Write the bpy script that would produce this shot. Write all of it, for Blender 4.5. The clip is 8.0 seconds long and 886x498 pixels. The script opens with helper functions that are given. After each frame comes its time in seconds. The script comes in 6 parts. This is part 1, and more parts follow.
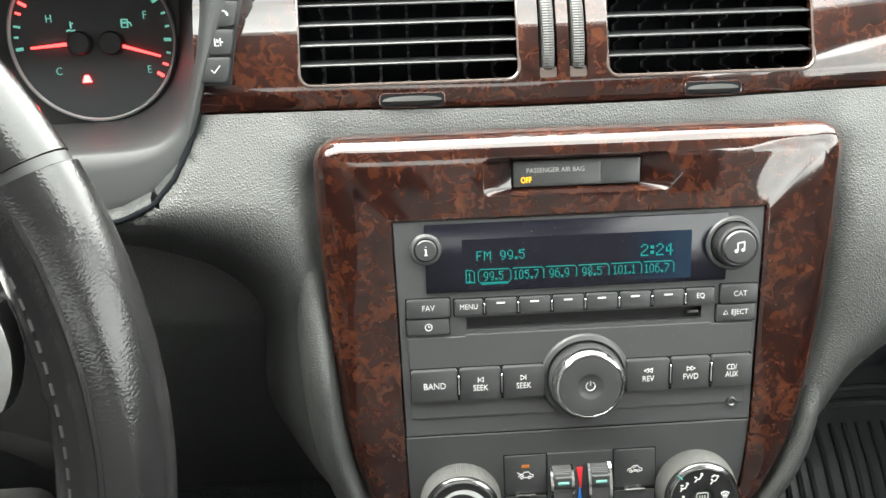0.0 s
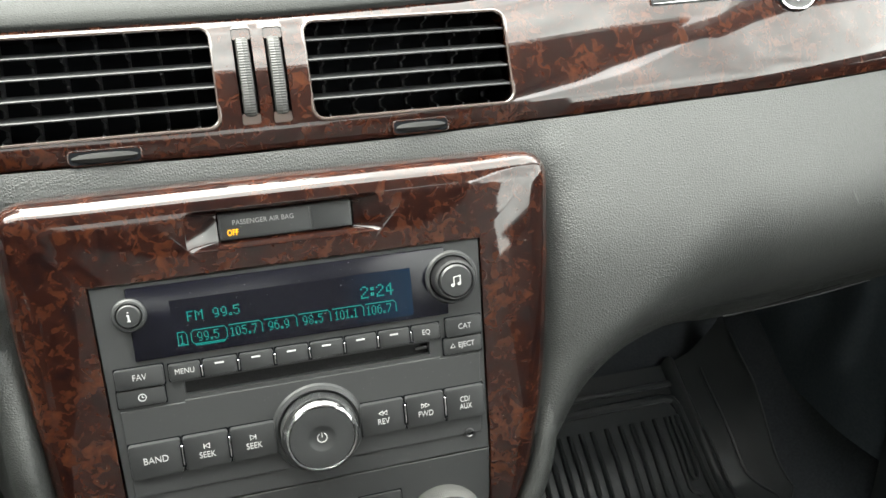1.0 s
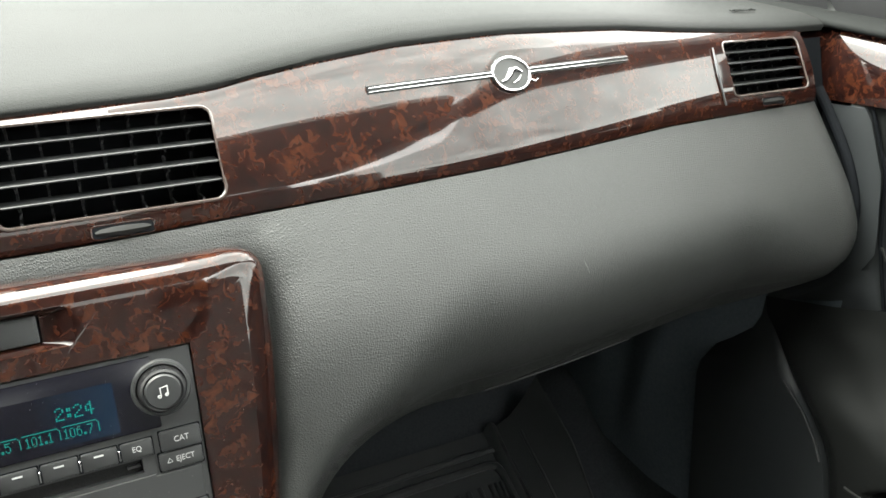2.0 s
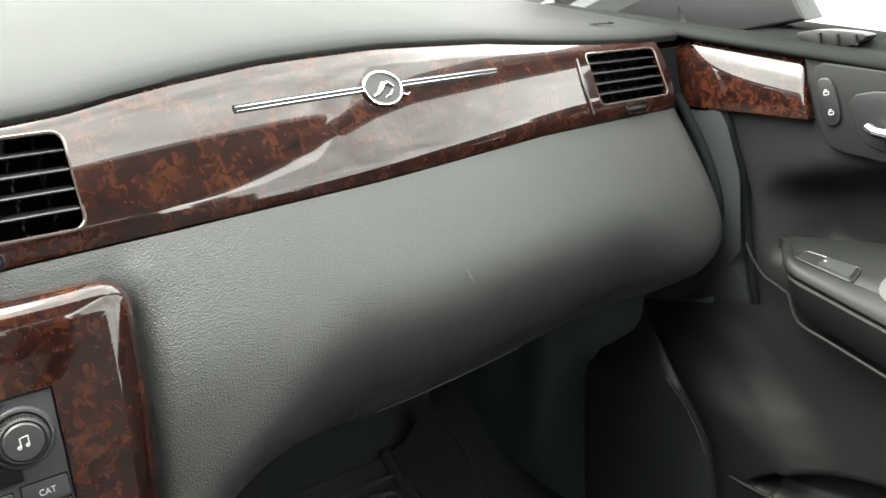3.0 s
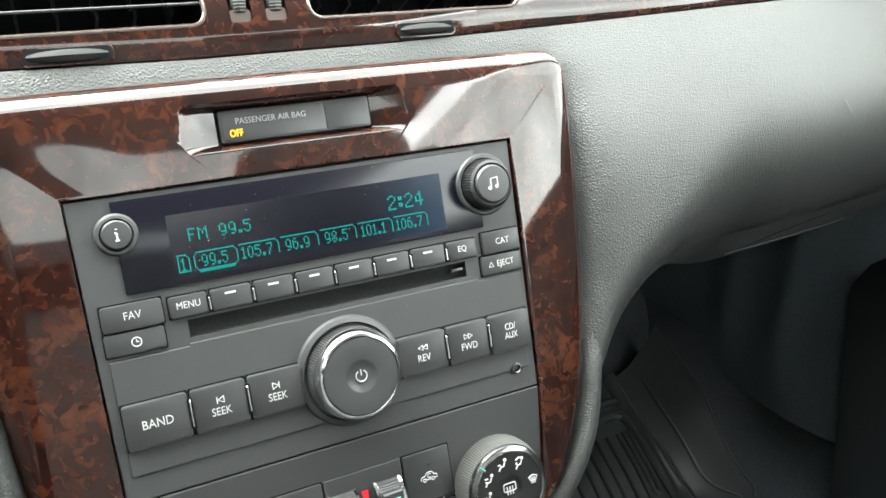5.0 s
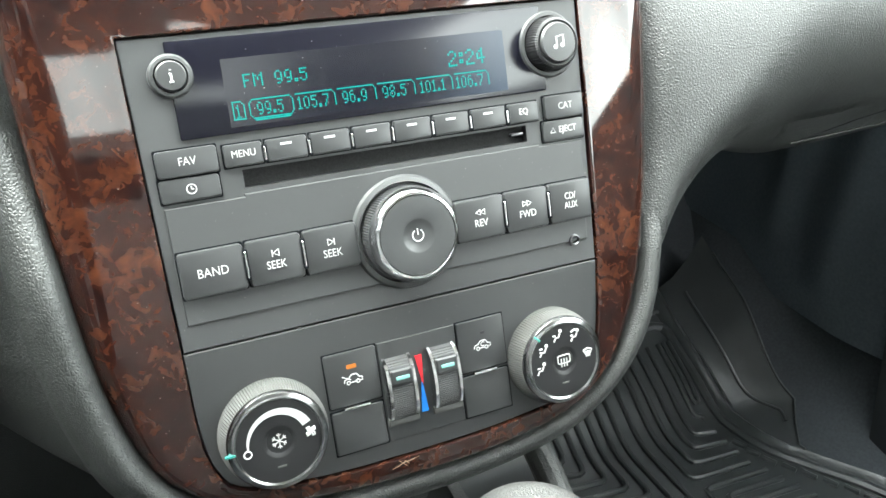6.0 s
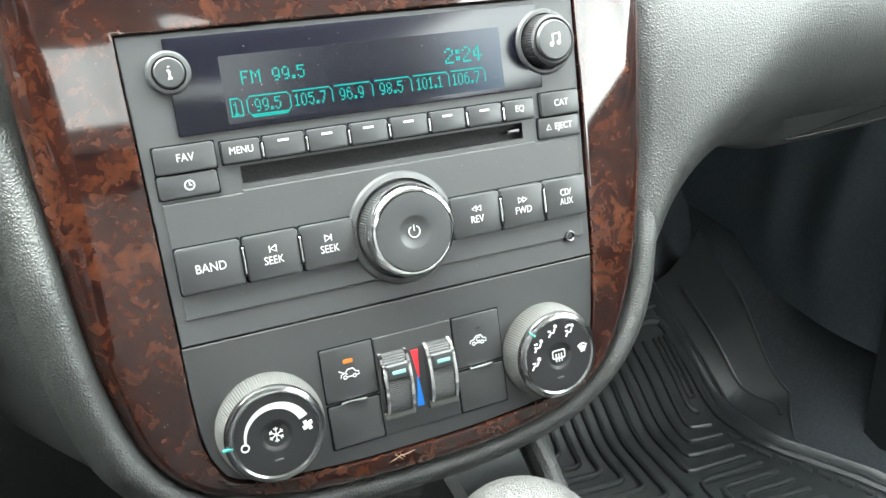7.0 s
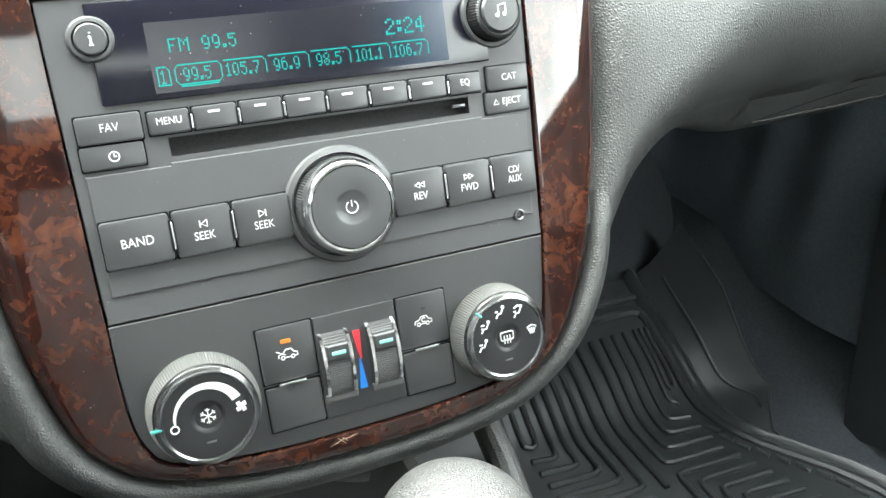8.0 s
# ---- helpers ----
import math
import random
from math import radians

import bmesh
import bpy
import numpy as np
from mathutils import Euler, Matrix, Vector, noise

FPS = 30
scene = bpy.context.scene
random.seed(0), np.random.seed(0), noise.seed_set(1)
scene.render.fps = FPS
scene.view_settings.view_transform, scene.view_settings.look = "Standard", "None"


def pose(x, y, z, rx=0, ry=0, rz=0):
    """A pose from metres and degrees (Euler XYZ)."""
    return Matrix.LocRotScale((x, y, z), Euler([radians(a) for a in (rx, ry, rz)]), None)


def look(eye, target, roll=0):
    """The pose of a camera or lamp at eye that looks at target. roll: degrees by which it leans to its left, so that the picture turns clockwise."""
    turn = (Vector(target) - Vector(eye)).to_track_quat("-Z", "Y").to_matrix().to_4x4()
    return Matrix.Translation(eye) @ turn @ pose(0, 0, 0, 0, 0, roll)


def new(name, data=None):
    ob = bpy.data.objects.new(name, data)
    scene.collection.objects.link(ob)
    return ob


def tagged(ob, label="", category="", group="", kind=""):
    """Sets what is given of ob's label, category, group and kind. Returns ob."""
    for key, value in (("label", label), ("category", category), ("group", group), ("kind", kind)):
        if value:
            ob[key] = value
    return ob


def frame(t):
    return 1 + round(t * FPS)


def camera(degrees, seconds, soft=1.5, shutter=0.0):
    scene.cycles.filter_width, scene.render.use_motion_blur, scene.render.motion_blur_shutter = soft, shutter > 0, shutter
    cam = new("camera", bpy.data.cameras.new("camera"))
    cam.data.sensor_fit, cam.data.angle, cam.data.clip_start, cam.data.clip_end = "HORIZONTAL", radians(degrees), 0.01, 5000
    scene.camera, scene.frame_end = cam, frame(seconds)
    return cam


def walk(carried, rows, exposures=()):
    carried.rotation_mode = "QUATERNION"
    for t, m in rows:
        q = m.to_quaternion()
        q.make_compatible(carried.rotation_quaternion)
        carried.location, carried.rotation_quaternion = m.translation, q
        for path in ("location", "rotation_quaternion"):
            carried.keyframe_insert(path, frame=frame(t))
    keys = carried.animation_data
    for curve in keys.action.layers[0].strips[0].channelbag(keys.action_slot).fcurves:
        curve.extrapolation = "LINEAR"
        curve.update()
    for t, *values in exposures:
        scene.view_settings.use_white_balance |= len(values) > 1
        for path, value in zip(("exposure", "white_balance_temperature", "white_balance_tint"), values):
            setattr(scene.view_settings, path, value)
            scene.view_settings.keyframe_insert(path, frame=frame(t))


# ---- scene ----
cam = camera(57.3, 8.0)
RAKE, HIGH = 20.0, 0.58          # the centre stack leans forward; height of the radio's top edge over the floor
DASH = pose(0, 0, HIGH, -RAKE)   # dash coordinates: x across, y into the stack, z up along its face
EXPOSURES = [(0.0, 5.45, 6850, 9), (1.5, 4.85, 6900, 8), (3.5, 4.75, 6900, 8), (5.0, 5.5, 6650, 6), (6.5, 6.25, 6500, 5), (8.0, 6.2, 6520, 6)]
PATH = [
    (0, (0.005, -0.336, 0.786), (0.102, 1.329, -0.318), -0.8),
    (0.5, (0.043, -0.332, 0.782), (0.342, 1.339, -0.276), 0.1),
    (1, (0.064, -0.333, 0.788), (0.567, 1.301, -0.251), 1.4),
    (1.5, (0.105, -0.345, 0.785), (0.751, 1.294, -0.162), 1.1),
    (2, (0.14, -0.347, 0.797), (0.971, 1.243, -0.088), 1.9),
    (2.2, (0.149, -0.347, 0.8), (1.055, 1.212, -0.067), 2.3),
    (3.3, (0.137, -0.338, 0.774), (1.239, 1.12, -0.038), 1.6),
    (3.5, (0.111, -0.332, 0.762), (1.203, 1.131, -0.056), 1.2),
    (4, (0.049, -0.32, 0.727), (1.148, 1.158, -0.053), 0.3),
    (4.5, (0.006, -0.311, 0.7), (0.985, 1.25, -0.076), 0.7),
    (5, (-0.004, -0.301, 0.684), (0.84, 1.318, -0.132), 0.6),
    (5.2, (0.004, -0.3, 0.677), (0.761, 1.328, -0.203), 0.3),
    (6.3, (-0.017, -0.298, 0.653), (0.703, 1.275, -0.351), 0.8),
    (6.5, (-0.016, -0.298, 0.655), (0.687, 1.271, -0.368), 0.7),
    (7, (-0.013, -0.3, 0.658), (0.72, 1.271, -0.339), 1.1),
    (7.5, (-0.012, -0.302, 0.658), (0.734, 1.273, -0.324), 1.5),
    (8, (0.009, -0.305, 0.647), (0.749, 1.258, -0.358), 1.4),
]
walk(cam, [(t, look(eye, target, roll)) for t, eye, target, roll in PATH], EXPOSURES)

# ---- world and light ----
world = bpy.data.worlds.new("overcast_sky")
scene.world = world
world.use_nodes = True
wn, wl = world.node_tree.nodes, world.node_tree.links
sky = wn.new("ShaderNodeTexSky")
sky.sky_type, sky.sun_disc = "NISHITA", False
sky.sun_elevation, sky.sun_rotation = radians(58), radians(320)
hsv = wn.new("ShaderNodeHueSaturation")
hsv.inputs["Saturation"].default_value = 0.08
wl.new(sky.outputs[0], hsv.inputs["Color"])
cloud_at, clouds = wn.new("ShaderNodeTexCoord"), wn.new("ShaderNodeTexNoise")
clouds.inputs["Scale"].default_value, clouds.inputs["Detail"].default_value = 5.0, 5.0
clouds.inputs["Roughness"].default_value, clouds.inputs["Distortion"].default_value = 0.5, 0.4
wl.new(cloud_at.outputs["Generated"], clouds.inputs["Vector"])
cover = wn.new("ShaderNodeMapRange")
cover.inputs["From Min"].default_value, cover.inputs["From Max"].default_value = 0.30, 0.70
cover.inputs["To Min"].default_value, cover.inputs["To Max"].default_value = 0.62, 1.38
wl.new(clouds.outputs[0], cover.inputs["Value"])
overcast = wn.new("ShaderNodeVectorMath")
overcast.operation = "SCALE"
layer = wn.new("ShaderNodeMix")
layer.data_type = "RGBA"
layer.inputs["Factor"].default_value = 0.7
layer.inputs[7].default_value = (2.75, 2.85, 2.88, 1)
wl.new(hsv.outputs[0], layer.inputs[6])
wl.new(layer.outputs[2], overcast.inputs[0])
wl.new(cover.outputs[0], overcast.inputs["Scale"])
wl.new(overcast.outputs[0], wn["Background"].inputs["Color"])
wn["Background"].inputs["Strength"].default_value = 0.15
sun_data = bpy.data.lights.new("sun", "SUN")
sun_data.energy, sun_data.angle, sun_data.color = 0.5, radians(60), (1.0, 0.98, 0.95)
new("sun", sun_data).matrix_world = pose(0, 0, 5, 32, 0, -140)


# ---- materials ----
def material(name, colour, rough=0.5, metal=0.0, coat=0.0, spec=0.5, emit=0.0):
    m = bpy.data.materials.new(name)
    m.use_nodes = True
    b = m.node_tree.nodes["Principled BSDF"]
    b.inputs["Base Color"].default_value = (*colour, 1)
    b.inputs["Roughness"].default_value = rough
    b.inputs["Metallic"].default_value = metal
    b.inputs["Coat Weight"].default_value = coat
    b.inputs["Coat Roughness"].default_value = 0.04
    b.inputs["Specular IOR Level"].default_value = spec
    if emit:
        b.inputs["Emission Color"].default_value = (*colour, 1)
        b.inputs["Emission Strength"].default_value = emit
    return m


def nodes_of(m):
    return m.node_tree.nodes, m.node_tree.links, m.node_tree.nodes["Principled BSDF"]


def noise_node(m, scale, detail=4.0, rough=0.55, stretch=(1, 1, 1), distort=0.0):
    n, l, _ = nodes_of(m)
    co = n.new("ShaderNodeTexCoord")
    mp = n.new("ShaderNodeMapping")
    mp.inputs["Scale"].default_value = stretch
    l.new(co.outputs["Object"], mp.inputs["Vector"])
    t = n.new("ShaderNodeTexNoise")
    t.inputs["Scale"].default_value, t.inputs["Detail"].default_value = scale, detail
    t.inputs["Roughness"].default_value, t.inputs["Distortion"].default_value = rough, distort
    l.new(mp.outputs[0], t.inputs["Vector"])
    return t


def ramp_node(m, source, stops):
    n, l, _ = nodes_of(m)
    r = n.new("ShaderNodeValToRGB")
    el = r.color_ramp.elements
    for k, (at, c) in enumerate(stops):
        e = el[k] if k < 2 else el.new(at)
        e.position, e.color = at, (*c, 1)
    l.new(source, r.inputs["Fac"])
    return r


def vary(m, scale, low, high, socket="Base Color", stretch=(1, 1, 1), at=(0.3, 0.7)):
    """Lets a socket vary between two values with a noise of that scale."""
    n, l, b = nodes_of(m)
    if not isinstance(low, tuple):
        low, high = (low,) * 3, (high,) * 3
    r = ramp_node(m, noise_node(m, scale, stretch=stretch).outputs[0], [(at[0], low), (at[1], high)])
    l.new(r.outputs[0], b.inputs[socket])
    return r


def relief(m, height, strength, distance):
    n, l, b = nodes_of(m)
    bump = n.new("ShaderNodeBump")
    bump.inputs["Strength"].default_value, bump.inputs["Distance"].default_value = strength, distance
    l.new(height, bump.inputs["Height"])
    l.new(bump.outputs[0], b.inputs["Normal"])


def grained(name, low, high, rough, cell=620.0, strength=0.6, depth=0.0006):
    """Moulded plastic or vinyl with a leather grain: rounded pebbles between fine creases."""
    m = material(name, low, rough)
    n, l, b = nodes_of(m)
    vary(m, 9.0, low, high)
    warp = noise_node(m, cell * 0.45, 2, 0.5)
    co = n.new("ShaderNodeTexCoord")
    add = n.new("ShaderNodeMixRGB")
    add.blend_type = "LINEAR_LIGHT"
    add.inputs["Fac"].default_value = 0.55 / cell
    l.new(co.outputs["Object"], add.inputs["Color1"])
    l.new(warp.outputs["Color"], add.inputs["Color2"])
    v = n.new("ShaderNodeTexVoronoi")
    v.inputs["Scale"].default_value = cell
    v.feature = "DISTANCE_TO_EDGE"
    l.new(add.outputs[0], v.inputs["Vector"])
    pebble = n.new("ShaderNodeMapRange")
    pebble.interpolation_type = "SMOOTHSTEP"
    pebble.inputs["From Min"].default_value, pebble.inputs["From Max"].default_value = 0.0, 0.34
    l.new(v.outputs["Distance"], pebble.inputs["Value"])
    relief(m, pebble.outputs[0], strength, depth)
    return m


PAD = grained("soft_black_vinyl", (0.027, 0.0283, 0.0276), (0.034, 0.0353, 0.0346), 0.43, 700, 0.5, 0.00036)
DARK_PLASTIC = grained("dark_plastic", (0.035, 0.036, 0.037), (0.045, 0.046, 0.047), 0.5, 700, 0.25, 0.0003)
FACE = material("charcoal_faceplate", (0.035, 0.036, 0.037), 0.45)
vary(FACE, 60, 0.40, 0.5, "Roughness")
BUTTON = material("charcoal_button", (0.03, 0.031, 0.032), 0.38)
BLACK = material("black_plastic", (0.008, 0.008, 0.009), 0.45)
# near-black that paints unlit depth into gaps, slots, ducts and the dash end
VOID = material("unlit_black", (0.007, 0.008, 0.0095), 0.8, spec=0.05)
GLASS_BLACK = material("black_display_glass", (0.0025, 0.0025, 0.006), 0.20, spec=0.4)
CHROME = material("chrome", (0.75, 0.75, 0.76), 0.12, 1.0)
SATIN = material("satin_metal", (0.5, 0.5, 0.5), 0.3, 1.0)
PRINT = material("white_print", (0.43, 0.435, 0.43), 0.7, spec=0.2)
LIT_TEAL = material("lit_teal", (0.002, 0.012, 0.012), 0.6, spec=0.0)
LIT_TEAL.node_tree.nodes["Principled BSDF"].inputs["Emission Color"].default_value = (0.012, 1.0, 0.87, 1)
LIT_TEAL.node_tree.nodes["Principled BSDF"].inputs["Emission Strength"].default_value = 0.0125
LIT_AMBER = material("lit_amber", (1.0, 0.42, 0.01), 0.6, spec=0.1, emit=0.05)
RED = material("red_paint", (0.55, 0.02, 0.03), 0.4)
BLUE = material("blue_paint", (0.01, 0.16, 0.55), 0.4)
CARPET = material("charcoal_carpet", (0.03, 0.032, 0.034), 0.95, spec=0.1)
vary(CARPET, 300, (0.025, 0.027, 0.030), (0.05, 0.053, 0.057))
# footwell carpet and lining lifted and blued, to brighten deep shade and haze
DEEP_CARPET = material("lifted_footwell_carpet", (0.03, 0.03, 0.03), 0.95, spec=0.1)
LINING = material("lifted_footwell_lining", (0.07, 0.075, 0.08), 0.9, spec=0.15)
vary(LINING, 260, (0.076, 0.092, 0.105), (0.098, 0.117, 0.132))
vary(DEEP_CARPET, 300, (0.038, 0.043, 0.048), (0.053, 0.059, 0.065))
RUBBER = material("black_rubber", (0.030, 0.0335, 0.035), 0.36)
vary(RUBBER, 40, 0.30, 0.44, "Roughness")
# lighter grey on unseen seat walls, to bounce light into the footwell
BOUNCE_CLOTH = material("grey_bounce_cloth", (0.12, 0.12, 0.12), 0.9, spec=0.1)
HEADLINER = material("grey_headliner", (0.30, 0.29, 0.28), 0.95)
LEATHER = grained("black_leather", (0.006, 0.006, 0.0062), (0.010, 0.010, 0.0105), 0.27, 800, 0.07, 0.0001)


def burl():
    """Lacquered burl: curled rust-red flame figure and dark clouds under a clear gloss coat."""
    m = material("burl_wood_lacquer", (0.12, 0.04, 0.02), 0.35, coat=1.0, spec=0.05)
    n, l, b = nodes_of(m)
    co = n.new("ShaderNodeTexCoord")

    def pushed(vector, scale, by, detail=2):
        w = n.new("ShaderNodeTexNoise")
        w.inputs["Scale"].default_value, w.inputs["Detail"].default_value = scale, detail
        l.new(vector, w.inputs["Vector"])
        add = n.new("ShaderNodeMixRGB")
        add.blend_type = "LINEAR_LIGHT"
        add.inputs["Fac"].default_value = by
        l.new(vector, add.inputs["Color1"])
        l.new(w.outputs["Color"], add.inputs["Color2"])
        return add.outputs[0]

    bent = pushed(pushed(co.outputs["Object"], 105, 0.0042), 280, 0.0012, 2)

    def figure(scale, detail, rough, distort=0.0, kind="FBM"):
        t = n.new("ShaderNodeTexNoise")
        t.noise_type = kind
        t.inputs["Scale"].default_value, t.inputs["Detail"].default_value = scale, detail
        t.inputs["Roughness"].default_value, t.inputs["Distortion"].default_value = rough, distort
        l.new(bent, t.inputs["Vector"])
        return t.outputs[0]

    def blend_of(a, c, f):
        mix = n.new("ShaderNodeMix")
        mix.inputs["Factor"].default_value = f
        l.new(a, mix.inputs["A"])
        l.new(c, mix.inputs["B"])
        return mix.outputs["Result"]

    # feathered flames: each starts at a fairly sharp edge and dies away on its other side
    many = n.new("ShaderNodeMath")
    many.operation = "MULTIPLY"
    many.inputs[1].default_value = 5.0
    l.new(figure(84, 2, 0.45, 0.7), many.inputs[0])
    turn = n.new("ShaderNodeMath")
    turn.operation = "FRACT"
    l.new(many.outputs[0], turn.inputs[0])
    flame = ramp_node(m, turn.outputs[0], [(0.0, (0.36,) * 3), (0.28, (0.74,) * 3), (0.60, (0.48,) * 3), (1.0, (0.36,) * 3)])
    flame.color_ramp.interpolation = "B_SPLINE"
    cloud = noise_node(m, 44, 3, 0.55)
    v = blend_of(blend_of(figure(170, 5, 0.6, 0.5), flame.outputs[0], 0.46), cloud.outputs[0], 0.32)
    r = ramp_node(m, v, [(0.35, (0.0026, 0.0014, 0.0016)), (0.42, (0.0062, 0.0023, 0.0022)), (0.48, (0.0125, 0.0038, 0.0029)), (0.54, (0.0245, 0.0070, 0.0040)), (0.61, (0.0440, 0.0130, 0.0061)), (0.72, (0.078, 0.0255, 0.0105))])
    r.color_ramp.interpolation = "B_SPLINE"
    l.new(r.outputs[0], b.inputs["Base Color"])
    b.inputs["Coat Roughness"].default_value, b.inputs["Coat IOR"].default_value = 0.045, 1.54
    return m


WOOD = burl()


# ---- building helpers ----
PLACED = {}


def thing(name, at, label, category, group="", kind="", flat=False):
    """An Empty at a place in dash coordinates (or, with flat, in the car's)."""
    ob = new(name)
    ob.empty_display_size = 0.02
    ob.location = Vector(at) if flat else DASH @ Vector(at)
    PLACED[ob] = Matrix.Translation(ob.location)
    return tagged(ob, label, category, group, kind)


JOINT, LEAN = -0.1139, 0.11       # under this height the face of the stack leans back


def leant(co):
    """The stack's lower face swings back below the joint, and widens a little with it."""
    grow = 1 + LEAN * max(0.0, JOINT - co.z) / 0.308
    hub = Vector((-0.012, -0.308, -0.032))
    return hub + (co - hub) * grow


def finish(bm, name, mats, smooth=35.0, flat=False, lean=False):
    me = bpy.data.meshes.new(name)
    if lean:
        for v in bm.verts:
            v.co = leant(v.co)
    if not flat:
        bm.transform(DASH)
    bmesh.ops.recalc_face_normals(bm, faces=bm.faces)
    lo = Vector([min(v.co[k] for v in bm.verts) for k in range(3)])
    hi = Vector([max(v.co[k] for v in bm.verts) for k in range(3)])
    mid = (lo + hi) / 2
    bm.transform(Matrix.Translation(-mid))
    bm.to_mesh(me)
    bm.free()
    for m in mats if isinstance(mats, (list, tuple)) else [mats]:
        me.materials.append(m)
    me.polygons.foreach_set("use_smooth", [True] * len(me.polygons))
    me.set_sharp_from_angle(angle=radians(smooth))
    return me, mid


STACK = set()


def part(name, bm, mats, parent=None, label="", smooth=25.0, flat=False):
    lean = parent is not None and (parent.name in STACK or parent.parent is not None and parent.parent.name in STACK)
    me, mid = finish(bm, name, mats, smooth, flat, lean or name in ("dust", "straw_bit"))
    ob = new(name, me)
    ob.location = mid
    PLACED[ob] = Matrix.Translation(mid)
    if parent is not None:
        ob.parent = parent
        ob.matrix_parent_inverse = PLACED[parent].inverted()
    return tagged(ob, label)


def box(x0, x1, y0, y1, z0, z1, bevel=0.0, seg=2):
    bm = bmesh.new()
    bmesh.ops.create_cube(bm, size=1)
    for v in bm.verts:
        v.co = Vector(((x0 + x1) / 2 + v.co.x * (x1 - x0), (y0 + y1) / 2 + v.co.y * (y1 - y0), (z0 + z1) / 2 + v.co.z * (z1 - z0)))
    if bevel:
        bmesh.ops.bevel(bm, geom=bm.edges[:], offset=bevel, segments=seg, affect="EDGES", profile=0.6)
    return bm


def joined(*meshes):
    out = bmesh.new()
    for b in meshes:
        tmp = bpy.data.meshes.new("tmp")
        b.to_mesh(tmp)
        b.free()
        out.from_mesh(tmp)
        bpy.data.meshes.remove(tmp)
    return out


def slab(outline, front, back, bevel=0.0, seg=2):
    """A plate with that outline of (x, z), from y = front (towards the seats) to back; front edges rounded."""
    bm = bmesh.new()
    f = [bm.verts.new((x, front, z)) for x, z in outline]
    r = [bm.verts.new((x, back, z)) for x, z in outline]
    n = len(f)
    face = bm.faces.new(f)
    bm.faces.new(r[::-1])
    for k in range(n):
        bm.faces.new((f[k], r[k], r[(k + 1) % n], f[(k + 1) % n]))
    bm.normal_update()
    if bevel:
        bmesh.ops.bevel(bm, geom=list(face.edges), offset=bevel, segments=seg, affect="EDGES", profile=0.5)
    return bm


def rounded(x0, x1, z0, z1, r, seg=6):
    pts = []
    for cx, cz, a in ((x1 - r, z1 - r, 0), (x0 + r, z1 - r, 90), (x0 + r, z0 + r, 180), (x1 - r, z0 + r, 270)):
        for k in range(seg + 1):
            t = radians(a + 90 * k / seg)
            pts.append((cx + r * math.cos(t), cz + r * math.sin(t)))
    return pts


def soften(outline, times=2):
    """Corner cutting on a closed outline."""
    for _ in range(times):
        n = len(outline)
        outline = [q for k in range(n) for q in (
            tuple(0.75 * a + 0.25 * b for a, b in zip(outline[k], outline[(k + 1) % n])),
            tuple(0.25 * a + 0.75 * b for a, b in zip(outline[k], outline[(k + 1) % n])))]
    return outline


def lathe(profile, x, y, z, seg=48, tilt=None):
    """Turned about the line along y through (x, z); profile of (radius, reach towards the seats)."""
    bm = bmesh.new()
    rings = []
    for r, h in profile:
        if r <= 1e-6:
            rings.append([bm.verts.new((x, y - h, z))])
        else:
            rings.append([bm.verts.new((x + r * math.cos(2 * math.pi * k / seg), y - h, z + r * math.sin(2 * math.pi * k / seg))) for k in range(seg)])
    for a, b in zip(rings, rings[1:]):
        for k in range(seg):
            q = [a[k % len(a)], a[(k + 1) % len(a)], b[(k + 1) % len(b)], b[k % len(b)]]
            q = [v for i, v in enumerate(q) if v not in q[:i]]
            if len(q) > 2:
                bm.faces.new(q)
    return bm


def tube(points, radius, seg=10, closed=False):
    bm = bmesh.new()
    pts = [Vector(p) for p in points]
    n = len(pts)
    rings = []
    for k, p in enumerate(pts):
        d = (pts[(k + 1) % n] - pts[k - 1]) if closed else (pts[min(k + 1, n - 1)] - pts[max(k - 1, 0)])
        d.normalize()
        u = d.orthogonal().normalized() if k == 0 else (u - d * u.dot(d)).normalized()
        w = d.cross(u)
        r = radius[k] if isinstance(radius, (list, tuple)) else radius
        rings.append([bm.verts.new(p + r * (math.cos(2 * math.pi * j / seg) * u + math.sin(2 * math.pi * j / seg) * w)) for j in range(seg)])
    for k in range(n if closed else n - 1):
        a, b = rings[k], rings[(k + 1) % n]
        for j in range(seg):
            bm.faces.new((a[j], a[(j + 1) % seg], b[(j + 1) % seg], b[j]))
    if not closed:
        bm.faces.new(rings[0][::-1])
        bm.faces.new(rings[-1])
    return bm


def sheet(rows):
    """A surface through rows of points."""
    bm = bmesh.new()
    grid = [[bm.verts.new(p) for p in row] for row in rows]
    for a, b in zip(grid, grid[1:]):
        for k in range(len(a) - 1):
            bm.faces.new((a[k], a[k + 1], b[k + 1], b[k]))
    return bm


def thick(bm, depth):
    bm.normal_update()
    bmesh.ops.solidify(bm, geom=bm.faces[:], thickness=depth)
    return bm


def ease(x, a, b):
    s = min(1.0, max(0.0, (x - a) / (b - a)))
    return s * s * (3 - 2 * s)


def between(x, table):
    for (a, p), (b, q) in zip(table, table[1:]):
        if x <= b:
            s = min(1.0, max(0.0, (x - a) / (b - a)))
            return p + (q - p) * s
    return table[-1][1]


# ---- the dashboard's surfaces, in dash coordinates ----
def sweep(x):
    return 0.06 * ease(x, 0.35, 0.74)


